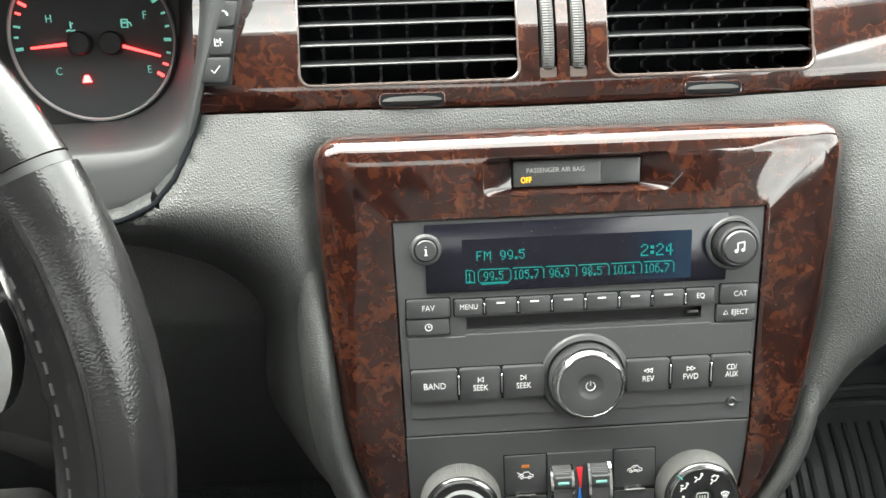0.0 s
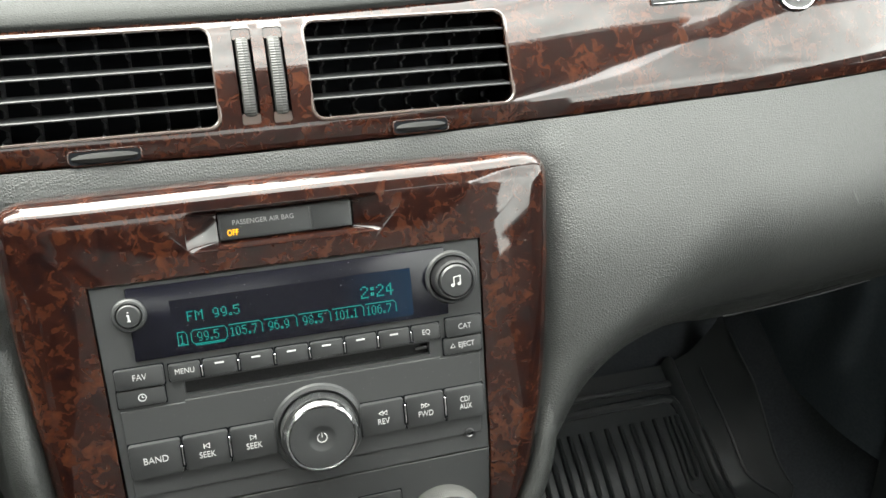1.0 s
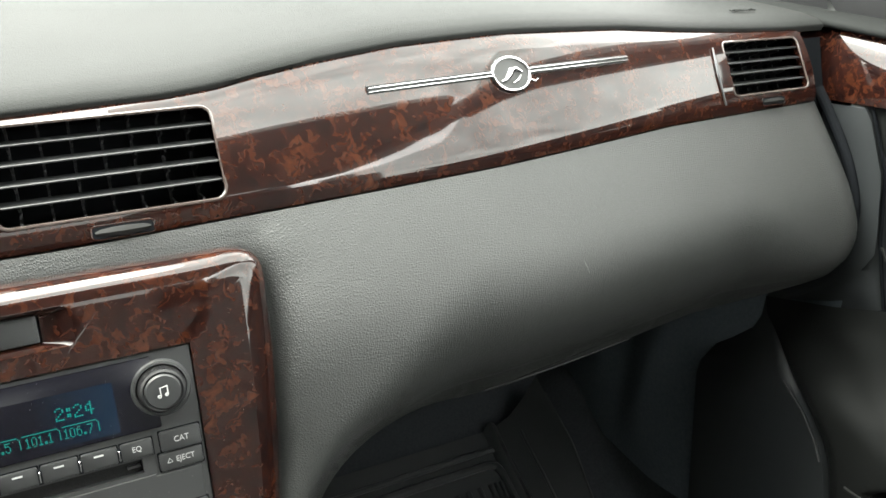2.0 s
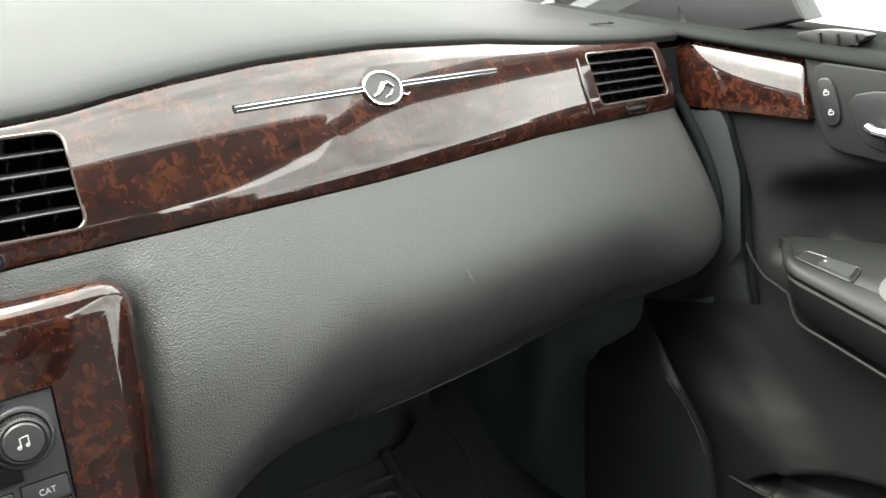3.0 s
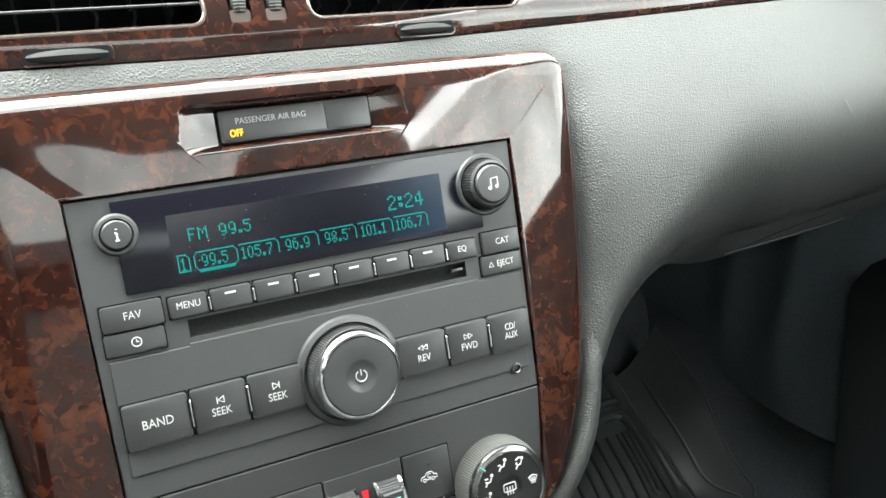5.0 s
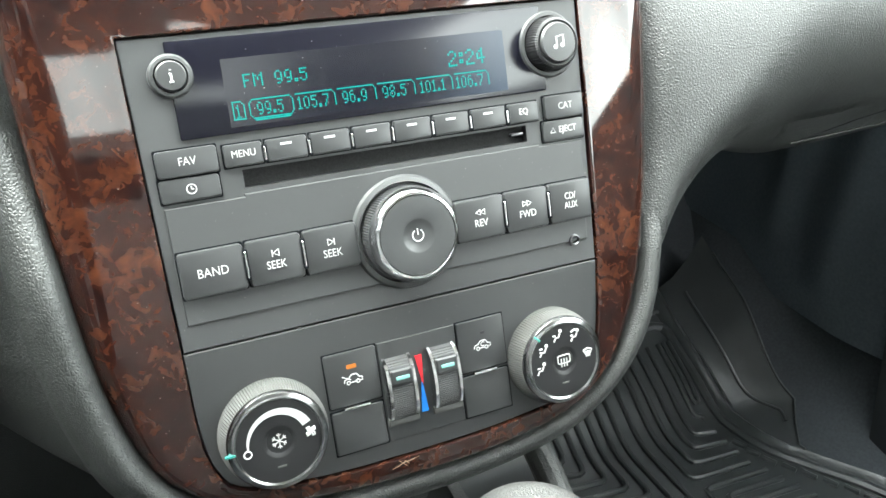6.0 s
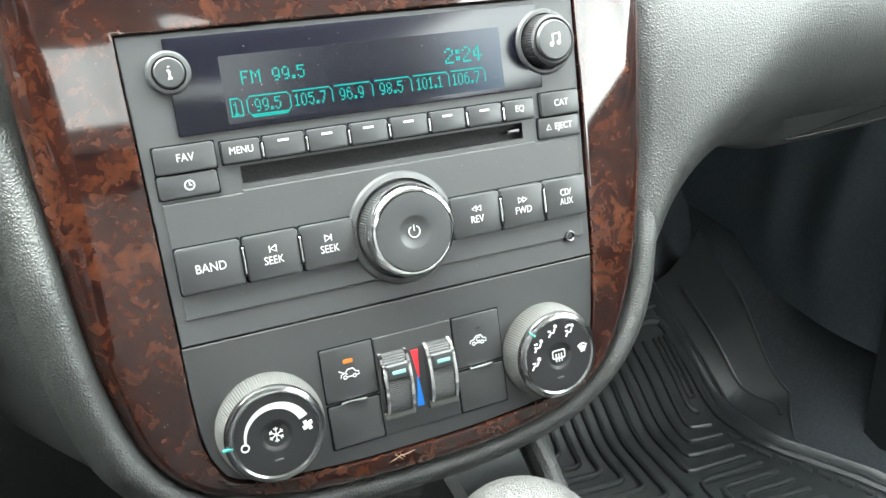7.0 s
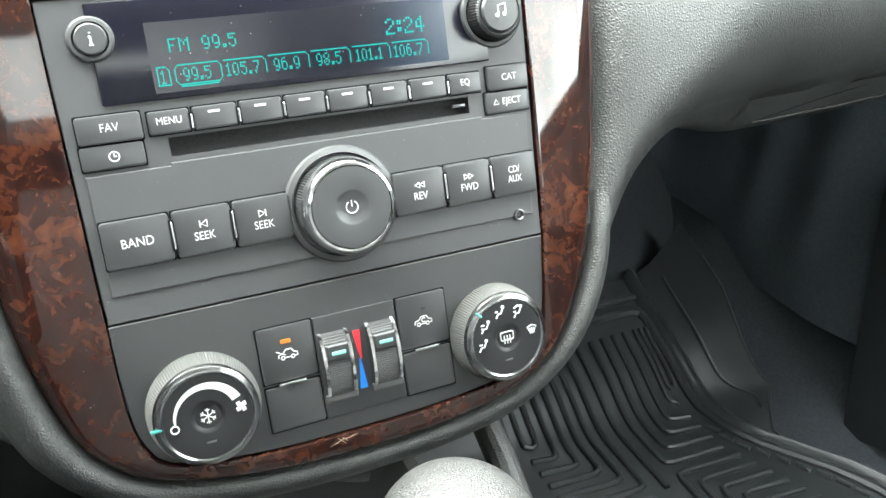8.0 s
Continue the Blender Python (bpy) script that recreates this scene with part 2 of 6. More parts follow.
BAND_TOP = [(-0.5, 0.117), (0.10, 0.118), (0.20, 0.121), (0.226, 0.1235), (0.25, 0.128), (0.28, 0.1325), (0.333, 0.1385), (0.414, 0.1418), (0.52, 0.1410), (0.58, 0.1380), (0.66, 0.135), (0.735, 0.133)]
BAND_LOW = [(-0.5, 0.054), (-0.02, 0.0515), (0.06, 0.0500), (0.15, 0.0505), (0.26, 0.0535), (0.388, 0.0577), (0.55, 0.0657), (0.735, 0.068)]


def band_y(x, z):
    """Front of the trim band: leaning back and softly domed from edge to edge."""
    lo, hi = between(x, BAND_LOW), between(x, BAND_TOP)
    u = 2 * (z - lo) / (hi - lo) - 1
    return 0.0295 + 0.23 * (z - 0.07) + sweep(x) + 0.0042 * min(1.3, u * u)


XC = 0.0953
BEZEL_RIGHT = [(-0.190, 0.0), (-0.1892, 0.031), (-0.184, 0.066), (-0.173, 0.0855), (-0.161, 0.0975), (-0.139, 0.1105), (-0.112, 0.1195), (-0.0725, 0.1265), (-0.0125, 0.1318), (0.026, 0.1333)]
BEZEL_LEFT = [(-0.190, 0.0), (-0.1885, 0.045), (-0.181, 0.0835), (-0.173, 0.0995), (-0.158, 0.1135), (-0.135, 0.1215), (-0.11, 0.1262), (-0.08, 0.1287), (-0.0125, 0.1322), (0.026, 0.1333)]


def bezel_sd(x, z):
    """Rough distance outside the bezel's outline."""
    h = between(z, BEZEL_RIGHT if x > XC else BEZEL_LEFT)
    side = abs(x - XC) - h
    return max(side, -0.190 - z, z - 0.041)


CLUSTER_EDGE = [(-0.40, -0.006), (-0.20, -0.002), (-0.155, 0.0), (-0.133, 0.0035), (-0.117, 0.0105), (-0.106, 0.0235), (-0.0985, 0.040), (-0.0935, 0.056), (-0.0915, 0.075)]


def cluster_sd(x, z):
    """Above zero where the instrument cluster takes the pad's place."""
    if x > -0.0915:
        return -1.0
    e = 0.002
    slope = (between(x + e, CLUSTER_EDGE) - between(x - e, CLUSTER_EDGE)) / (2 * e)
    return (z - between(x, CLUSTER_EDGE)) / math.sqrt(1 + slope * slope)


def pad_sd(x, z, whole=True):
    """Below zero on the lower pad: the tongue round the bezel, joined to the wings."""
    tongue = bezel_sd(x, z) - (0.016 if x > XC else 0.020) + 0.006 * ease(-z, 0.09, 0.14)
    wing = -0.185 - z
    if x > XC:
        dx, dz = x - 0.711, -0.034 - z
        wing = (math.hypot(dx, dz) if dx > 0 and dz > 0 else max(dx, dz)) - 0.041
    k = 0.055
    h = max(0.0, k - abs(tongue - wing)) / k
    return max(min(tongue, wing) - h * h * k / 4, cluster_sd(x, z) if whole else -1.0)


def pad_y(x, z):
    d = max(0.0, bezel_sd(x, z))
    s = z + 0.015
    lean = 0.45 * (s + math.sqrt(s * s + 0.0006)) / 2
    channel = (0.003 + (0.006 + 0.008 * ease(z, -0.13, -0.06)) * (1 - ease(z, 0.012, 0.041))) * math.exp(-d / (0.004 + 0.004 * ease(z, -0.13, -0.06)))
    return lean - 0.002 + sweep(x) + channel + 0.012 * ease(-bezel_sd(x, z), 0.004, 0.012)


def lower_pad():
    x0, x1, n = -0.30, 0.756, 266
    bm = bmesh.new()
    step = (x1 - x0) / n
    grid, spot = {}, {}
    rows = 68
    for i in range(n + 1):
        x = x0 + step * i
        top = between(x, BAND_LOW) + 0.001
        for j in range(rows + 1):
            z = top - step * j
            s = pad_sd(x, z)
            if s < step * 0.6:
                edge = s > -step * 0.86 and j > 0
                px, pz = x, z
                if edge:
                    for _ in range(4):
                        e = 1e-4
                        gx = (pad_sd(px + e, pz) - pad_sd(px - e, pz)) / (2 * e)
                        gz = (pad_sd(px, pz + e) - pad_sd(px, pz - e)) / (2 * e)
                        q = max(gx * gx + gz * gz, 0.05)
                        s = pad_sd(px, pz)
                        px, pz = px - s * gx / q, pz - s * gz / q
                grid[i, j] = bm.verts.new((px, pad_y(px, pz) + roll(px, pz), pz))
    for (i, j) in list(grid):
        q = [(i, j), (i + 1, j), (i + 1, j + 1), (i, j + 1)]
        if all(k in grid for k in q):
            bm.faces.new([grid[k] for k in q])
    rim = [e for e in bm.edges if len(e.link_faces) == 1 and all(pad_sd(v.co.x, v.co.z) > -step * 0.5 for v in e.verts)]
    # round under and run back into the dark
    made = {}
    for e in rim:
        for v in e.verts:
            if v not in made:
                d = 1e-4
                g = Vector((pad_sd(v.co.x + d, v.co.z) - pad_sd(v.co.x - d, v.co.z), 0, pad_sd(v.co.x, v.co.z + d) - pad_sd(v.co.x, v.co.z - d)))
                g.normalize()
                low = 0.009 * ease(v.co.x, 0.29, 0.37) * (1 - ease(v.co.x, 0.62, 0.72))
                back = [(0.004 + 0.3 * low, 0.004 + 0.3 * low), (0.007 + low, 0.012 + low), (0.007 + 1.4 * low, 0.03), (0.004 + low, 0.09), (-0.004, 0.2)]
                made[v] = [v] + [bm.verts.new(v.co + g * a + Vector((0, b, 0))) for a, b in back]
    for e in rim:
        a, b = made[e.verts[0]], made[e.verts[1]]
        for k in range(len(a) - 1):
            bm.faces.new((a[k], b[k], b[k + 1], a[k + 1]))
    loose = [v for v in bm.verts if not v.link_faces]
    bmesh.ops.delete(bm, geom=loose, context="VERTS")
    return bm


def roll(x, z):
    """How far the pad has rolled back near its lower edge."""
    r = 0.013 + 0.005 * ease(z, -0.16, -0.09) + (0.066 if x > XC else 0.088) * ease(abs(x - XC), 0.15, 0.26) - 0.055 * ease(x, 0.60, 0.71)
    out = 0.0
    for s, q in ((pad_sd(x, z, False), r), (cluster_sd(x, z), 0.006)):
        t = max(0.0, 1 + min(0.0, s) / q)
        out += q * (0.82 if x > XC else 0.85) * (1 - math.sqrt(max(0.0, 1 - 0.94 * t * t)))
    away = XC - between(z, BEZEL_LEFT) - 0.017 - x
    return out + 2.6 * ease(-z, -0.01, 0.08) * (away + math.sqrt(away * away + 0.0003)) / 2


dashboard = thing("dashboard", (0.22, 0.1, -0.06), "black grained vinyl dashboard with a glovebox pad over the footwell", "dashboard")
STACK.update(("dashboard", "wood_surround", "climate_control"))
part("lower_pad", lower_pad(), PAD, dashboard, "soft grained charcoal lower dash pad", smooth=60)
rows = []
for i in range(45):
    x = -0.42 + 0.40 * i / 44
    rows.append([(x, 0.066 + 0.62 * max(0.0, -z - 0.060) + 1.5 * max(0.0, -z - 0.060) ** 2, z) for z in [0.0 - 0.012 * k for k in range(29)]])
part("knee_panel", sheet(rows), PAD, dashboard, "grained panel over the driver's knees", smooth=60)
part("seam_bead", tube([(x, pad_y(x, -0.0745) + roll(x, -0.0745) + 0.020, -0.0745 - 0.0158) for x in [0.375 + 0.01 * k for k in range(15)]], 0.0006, 8), PAD, dashboard, "fine raised line under the pad")


def upper_pad():
    rows = []
    for i in range(121):
        x = -0.5 + 1.268 * i / 120
        z = between(x, BAND_TOP)
        y = band_y(x, z)
        prof = [(0.004, -0.003), (0.0005, 0.0006), (0.0010, 0.0024), (0.006, 0.0072), (0.02, 0.0145), (0.05, 0.026), (0.12, 0.051), (0.25, 0.097), (0.45, 0.165), (0.7, 0.235)]
        rows.append([(x, y + a, z + b) for a, b in prof])
    return sheet(rows)


# the pad's vinyl, darkened and dulled to hold down the light on top
DASH_TOP = grained("dimmed_dash_vinyl", (0.014, 0.015, 0.0145), (0.018, 0.019, 0.0185), 0.72, 700, 0.4, 0.0003)
DASH_TOP.node_tree.nodes["Principled BSDF"].inputs["Specular IOR Level"].default_value = 0.13
part("upper_pad", upper_pad(), DASH_TOP, dashboard, "grained grey vinyl dash top", smooth=60)


# ---- more building helpers ----
def carve(bm, *cutters):
    """Cuts shapes out of a closed body."""
    me = bpy.data.meshes.new("body")
    bm.normal_update()
    bmesh.ops.recalc_face_normals(bm, faces=bm.faces)
    bm.to_mesh(me)
    bm.free()
    body = new("body", me)
    tools = []
    for c in cutters:
        bmesh.ops.recalc_face_normals(c, faces=c.faces)
        cm = bpy.data.meshes.new("cutter")
        c.to_mesh(cm)
        c.free()
        tool = new("cutter", cm)
        mod = body.modifiers.new("cut", "BOOLEAN")
        mod.operation, mod.object, mod.solver = "DIFFERENCE", tool, "EXACT"
        tools.append(tool)
    out = bmesh.new()
    out.from_object(body, bpy.context.evaluated_depsgraph_get())
    for ob in (body, *tools):
        data = ob.data
        bpy.data.objects.remove(ob)
        bpy.data.meshes.remove(data)
    return out


def loft(loops, closed_ends=True):
    """A skin through loops of the same number of points."""
    bm = bmesh.new()
    rings = [[bm.verts.new(p) for p in loop] for loop in loops]
    n = len(rings[0])
    for a, b in zip(rings, rings[1:]):
        for k in range(n):
            bm.faces.new((a[k], a[(k + 1) % n], b[(k + 1) % n], b[k]))
    if closed_ends:
        bm.faces.new(rings[0][::-1])
        bm.faces.new(rings[-1])
    return bm


def ribbed(profile, x, y, z, ribs, depth):
    """Turned like lathe(), with fine ribs round it."""
    bm = lathe(profile, x, y, z, ribs * 2)
    c = Vector((x, 0, z))
    for k, v in enumerate(bm.verts):
        if k % 2:
            d = Vector((v.co.x - x, 0, v.co.z - z))
            v.co -= d.normalized() * depth
    return bm


def strokes(paths, x, z, front, size, width=0.00022):
    """Line drawing in relief on a plate; paths of (across, up) in units of size."""
    return joined(*[tube([(x + a * size, front, z + b * size) for a, b in p], width, 6) for p in paths])


def circle(cx, cy, r, a0=0, a1=360, n=20):
    return [(cx + r * math.cos(radians(a0 + (a1 - a0) * k / n)), cy + r * math.sin(radians(a0 + (a1 - a0) * k / n))) for k in range(n + 1)]


def lettering(text, x, z, front, height, wide=1.0, align="CENTER"):
    """Raised letters facing the seats, centred on (x, z); height is the capitals'."""
    cu = bpy.data.curves.new("letters", "FONT")
    cu.body, cu.size, cu.extrude, cu.align_x, cu.align_y = text, height / 0.69, 0.0001, align, "CENTER"
    cu.resolution_u, cu.offset = 3, -height * 0.006
    ob = new("letters", cu)
    bm = bmesh.new()
    bm.from_mesh(ob.evaluated_get(bpy.context.evaluated_depsgraph_get()).to_mesh())
    bpy.data.objects.remove(ob)
    bpy.data.curves.remove(cu)
    for v in bm.verts:
        v.co = Vector((x + v.co.x * wide * 0.88, front - v.co.z, z + v.co.y))
    return bm



def glyph(c):
    """Rows of a small dot-matrix letter."""
    rows = {"0": "0110 1001 1001 1001 1001 1001 0110", "1": "010 110 010 010 010 010 111", "2": "0110 1001 0001 0010 0100 1000 1111", "4": "0010 0110 1010 1010 1111 0010 0010",
            "5": "1111 1000 1110 0001 0001 1001 0110", "6": "0110 1000 1110 1001 1001 1001 0110", "7": "1111 0001 0001 0010 0010 0100 0100", "8": "0110 1001 1001 0110 1001 1001 0110",
            "9": "0110 1001 1001 1001 0111 0001 0110", "F": "1111 1000 1000 1110 1000 1000 1000", "M": "10001 11011 10101 10101 10001 10001 10001", ".": "00 00 00 00 00 11 11", ":": "00 11 11 00 11 11 00", " ": "0000 0000 0000 0000 0000 0000 0000"}
    return rows[c].split()


def dots(cells, x, z, px, pz, front, fill=0.74):
    bm = bmesh.new()
    for i, j in cells:
        a, b = x + i * px, z - j * pz
        w, h = px * fill / 2, pz * fill / 2
        bm.faces.new([bm.verts.new(p) for p in ((a - w, front, b - h), (a + w, front, b - h), (a + w, front, b + h), (a - w, front, b + h))])
    return bm


def dot_text(text, gap=1):
    cells, at = [], 0
    for c in text:
        rows = glyph(c)
        cells += [(at + i, j) for j, row in enumerate(rows) for i, b in enumerate(row) if b == "1"]
        at += len(rows[0]) + gap
    return cells, at - gap


# ---- centre stack: wooden bezel ----
bezel = thing("wood_surround", (XC, 0.01, -0.19), "glossy burl wood surround of the centre stack", "trim")
def curved(chain, times=2):
    """Corner cutting on an open chain."""
    for _ in range(times):
        out = [chain[0]]
        for (ax, az), (bx, bz) in zip(chain, chain[1:]):
            out += [(0.75 * ax + 0.25 * bx, 0.75 * az + 0.25 * bz), (0.25 * ax + 0.75 * bx, 0.25 * az + 0.75 * bz)]
        chain = out + [chain[-1]]
    return chain


OPENING = [(-0.0004, 0.0004), (0.1854, 0.0004)] + curved([(0.1836, -0.113), (0.1806, -0.146), (0.1764, -0.161), (0.1643, -0.1738), (0.127, -0.1781), (0.0915, -0.1786), (0.05, -0.1781), (0.0118, -0.1731), (0.0040, -0.161), (0.0014, -0.146), (0.0012, -0.113)])


def bezel_outline():
    top = [(0.1330, 0.0285), (0.1316, 0.0335), (0.1282, 0.0376), (0.1232, 0.0400), (0.114, 0.0406), (0.0, 0.0408)]
    right = [(XC + h, z) for z, h in BEZEL_RIGHT] + [(XC + h, z) for h, z in top]
    left = [(XC - h, z) for h, z in top[::-1][1:]] + [(XC - h, z) for z, h in BEZEL_LEFT[::-1][:-1]]
    return right + left


def ray_to(outline, cx, cz, a):
    """Where a ray from a centre leaves an outline."""
    dx, dz = math.cos(a), math.sin(a)
    best = 0.0
    for (x0, z0), (x1, z1) in zip(outline, outline[1:] + outline[:1]):
        ex, ez = x1 - x0, z1 - z0
        det = dx * -ez + dz * ex
        if abs(det) < 1e-12:
            continue
        px, pz = x0 - cx, z0 - cz
        r, s = (px * -ez + pz * ex) / det, (dx * pz - dz * px) / det
        if r > 0 and -1e-9 <= s <= 1 + 1e-9:
            best = max(best, r)
    return best


def crown(x, z):
    """How far the wooden face falls away towards its sides and top."""
    side, top = max(0.0, abs(x - 0.0925) - 0.082), max(0.0, z + 0.004)
    return 2.4 * side * side + 0.25 * top * top


def bezel_body():
    cx, cz = 0.0925, -0.07
    outer, inner = soften(bezel_outline(), 3), OPENING
    angles = sorted([2 * math.pi * k / 260 for k in range(260)] + [math.atan2(z - cz, x - cx) % (2 * math.pi) for x, z in inner])
    n = len(angles)
    rim = [(cx + r * math.cos(a), cz + r * math.sin(a)) for a, r in ((a, ray_to(outer, cx, cz, a)) for a in angles)]
    hole = [(cx + r * math.cos(a), cz + r * math.sin(a)) for a, r in ((a, ray_to(inner, cx, cz, a)) for a in angles)]
    ways = []
    for k in range(n):
        tx, tz = rim[(k + 4) % n][0] - rim[k - 4][0], rim[(k + 4) % n][1] - rim[k - 4][1]
        d = math.hypot(tx, tz)
        ways.append((-tz / d, tx / d))
    loops = []
    for step in range(20):
        loop = []
        for (ox, oz), (ix, iz), (wx, wz) in zip(rim, hole, ways):
            ux, uz = ix - ox, iz - oz
            d = math.hypot(ux, uz)
            ux, uz = ux / d, uz / d
            room = 0.0070 + 0.0070 * ease(oz, -0.192, -0.12)
            drop = max(0.002, 0.0150 * (room / 0.014) ** 0.7 - crown(ox, oz))
            if step == 0:
                x, y, z = ox, 0.034, oz
            elif step <= 15:
                t = ((step - 1) / 14.0) ** 1.5
                x, z = ox + wx * room * t, oz + wz * room * t
                y = (-0.0015 + crown(x, z)) + drop * (0.75 * (1 - math.sqrt(1 - max(0.0, 1 - t * 2.0) ** 2)) + 0.25 * (1 - t) ** 2.2)
            elif step == 16:
                x, z = ix - ux * 0.0022, iz - uz * 0.0022
                y = (-0.0015 + crown(x, z))
            elif step == 17:
                x, z = ix - ux * 0.0007, iz - uz * 0.0007
                y = (-0.0015 + crown(x, z))
            elif step == 18:
                x, z, y = ix - ux * 0.0001, iz - uz * 0.0001, -0.0011
            else:
                x, y, z = ix, 0.034, iz
            loop.append((x, y, z))
        loops.append(loop)
    bm = loft(loops + [loops[0]], False)
    bmesh.ops.remove_doubles(bm, verts=bm.verts, dist=1e-7)
    return bm


def framed(x0, x1, z0, z1, r, y):
    return [(x, y, z) for x, z in rounded(x0, x1, z0, z1, r, 4)]


scoop = loft([framed(0.0330, 0.1480, 0.0085, 0.0320, 0.004, -0.0065), framed(0.0450, 0.1368, 0.0108, 0.0296, 0.0036, -0.0012), framed(0.0475, 0.1340, 0.0117, 0.0284, 0.0030, 0.0004), framed(0.0592, 0.1234, 0.0134, 0.0268, 0.001, 0.0046), framed(0.0596, 0.123, 0.0136, 0.0268, 0.001, 0.03)])
part("panel", carve(bezel_body(), scoop), WOOD, bezel, smooth=28)

part("scoop_rim", tube([(0.046 + 0.090 * k / 16, -0.0012, 0.0107) for k in range(17)], [0.0001] + [0.0005] * 15 + [0.0001], 8), WOOD, bezel)

airbag = thing("airbag_indicator", (0.09, 0.01, 0.013), "dark passenger air bag status lamp, lit amber", "indicator")
part("housing", slab(rounded(0.0600, 0.1225, 0.0140, 0.0264, 0.0008, 3), 0.0032, 0.03, 0.0004, 2), FACE, airbag)
part("lens", slab(rounded(0.0608, 0.1026, 0.0146, 0.0258, 0.0006, 3), 0.0029, 0.008, 0.0003, 2), BUTTON, airbag)
part("lens", slab(rounded(0.1032, 0.1217, 0.0146, 0.0258, 0.0006, 3), 0.0029, 0.008, 0.0003, 2), BUTTON, airbag)
part("lettering", lettering("PASSENGER AIR BAG", 0.0806, 0.0219, 0.0028, 0.0023, 1.06), material("grey_print", (0.28, 0.28, 0.275), 0.7), airbag)
part("lettering", lettering("OFF", 0.0661, 0.0173, 0.0028, 0.0028, 0.85), LIT_AMBER, airbag, "lit amber letters")

def pad_rim():
    """Rolled edge of the pad that runs down both sides of the wood and under it."""
    line = soften(bezel_outline(), 3)
    n = len(line)
    start = min((k for k in range(n) if line[k][0] < XC), key=lambda k: abs(line[k][1] - 0.005))
    run = []
    for k in range(start, start + n):
        x, z = line[k % n]
        if x > XC and z > -0.06:
            break
        (ax, az), (bx, bz) = line[(k - 2) % n], line[(k + 2) % n]
        d = math.hypot(bx - ax, bz - az)
        run.append((x, z, (bz - az) / d, -(bx - ax) / d))
    shape = [(-0.003, 0.020), (-0.0004, 0.009), (0.0008, 0.0045), (0.0022, 0.0018), (0.0042, 0.0006), (0.0066, 0.0012), (0.0094, 0.0034), (0.0124, 0.0072), (0.0152, 0.0122), (0.0174, 0.0190), (0.0182, 0.028), (0.018, 0.05)]
    rows = []
    for x, z, nx, nz in run:
        w = ease(-z, 0.070, 0.150) if x > XC else ease(-z, 0.0, 0.09)
        side = 1.0 + (0.05 if x < XC else 0.0) * (1 - ease(-z, 0.15, 0.18))
        row = []
        for d, y in shape:
            px, pz = x + nx * d * side, z + nz * d * side
            low = pad_y(px, pz) + roll(px, pz) + 0.004 + max(0.0, y - 0.006)
            row.append((px, w * (y - 0.003 + 0.004 * ease(-z, 0.15, 0.19)) + (1 - w) * low, pz))
        rows.append(row)
    return sheet(rows)


part("pad_rim", pad_rim(), PAD, dashboard, smooth=70)

# ---- centre stack: radio ----
radio = thing("car_radio", (0.0925, 0.01, -0.113), "charcoal car radio with a lit teal display and buttons", "radio")
slot_cut = box(0.0348, 0.1549, -0.01, 0.006, -0.0570, -0.0502, 0.0003)
face = carve(slab([(0, 0), (0.185, 0), (0.183, -0.1137), (0.002, -0.1137)], 0.0, 0.012, 0.0005, 2), slot_cut)
part("faceplate", face, FACE, radio)
part("lower_face", slab([(0.0050, -0.0600), (0.0340, -0.0600), (0.0340, -0.0590), (0.1600, -0.0590), (0.1600, -0.0600), (0.1812, -0.0600), (0.1793, -0.1038), (0.0053, -0.1038)], -0.0009, 0.004, 0.0004, 2), FACE, radio)
DARK_METAL = material("dull_grey_metal", (0.12, 0.12, 0.125), 0.35, 1.0)
FOAM = material("felt_slot", (0.01, 0.01, 0.011), 0.95)
vary(FOAM, 1500, (0.003, 0.003, 0.003), (0.014, 0.014, 0.015))
slot = part("cd_slot", box(0.0349, 0.1548, 0.0035, 0.0058, -0.0569, -0.0503), FOAM, radio, "black felt-lined disc slot")
part("lip", box(0.1480, 0.1538, 0.0008, 0.003, -0.0540, -0.0528, 0.0003), DARK_METAL, slot)

display = part("display", slab(rounded(0.0153, 0.1662, -0.0367, -0.0020, 0.0006, 2), -0.0012, 0.004, 0.0003, 2), GLASS_BLACK, radio, "glossy black display glass")
LCD = material("lcd_panel", (0.0025, 0.0025, 0.006), 0.20, spec=0.4)
n, l, b = nodes_of(LCD)
co = n.new("ShaderNodeTexCoord")
sep = n.new("ShaderNodeSeparateXYZ")
l.new(co.outputs["Object"], sep.inputs[0])
fade = n.new("ShaderNodeMapRange")
fade.inputs["From Min"].default_value, fade.inputs["From Max"].default_value = 0.022, 0.058
fade.inputs["To Max"].default_value = 0.0020
l.new(sep.outputs["X"], fade.inputs["Value"])
b.inputs["Emission Color"].default_value = (0.02, 0.35, 0.75, 1)
l.new(fade.outputs[0], b.inputs["Emission Strength"])
part("lcd_panel", slab(rounded(0.0335, 0.1480, -0.0345, -0.0100, 0.0003, 2), -0.00128, 0.002), LCD, display)
cells, wide = dot_text("FM 99.5")
part("readout", dots(cells, 0.0408, -0.0163, 0.024 / wide, 0.0007, -0.0014), LIT_TEAL, display)
cells, wide = dot_text("2:24")
part("readout", dots(cells, 0.1228, -0.0166, 0.0166 / wide, 0.0009, -0.0014), LIT_TEAL, display)
PITCH = 0.00058
cells = [(i, 0) for i in range(6)] + [(0, j) for j in range(10)] + [(i, 9) for i in range(8)] + [(7, j) for j in range(2, 10)] + [(6, 1)] + [(i + 2, j + 2) for i, j in dot_text("1")[0]]
part("readout", dots(cells, 0.0352, -0.0256, PITCH, 0.0007, -0.0014), LIT_TEAL, display)
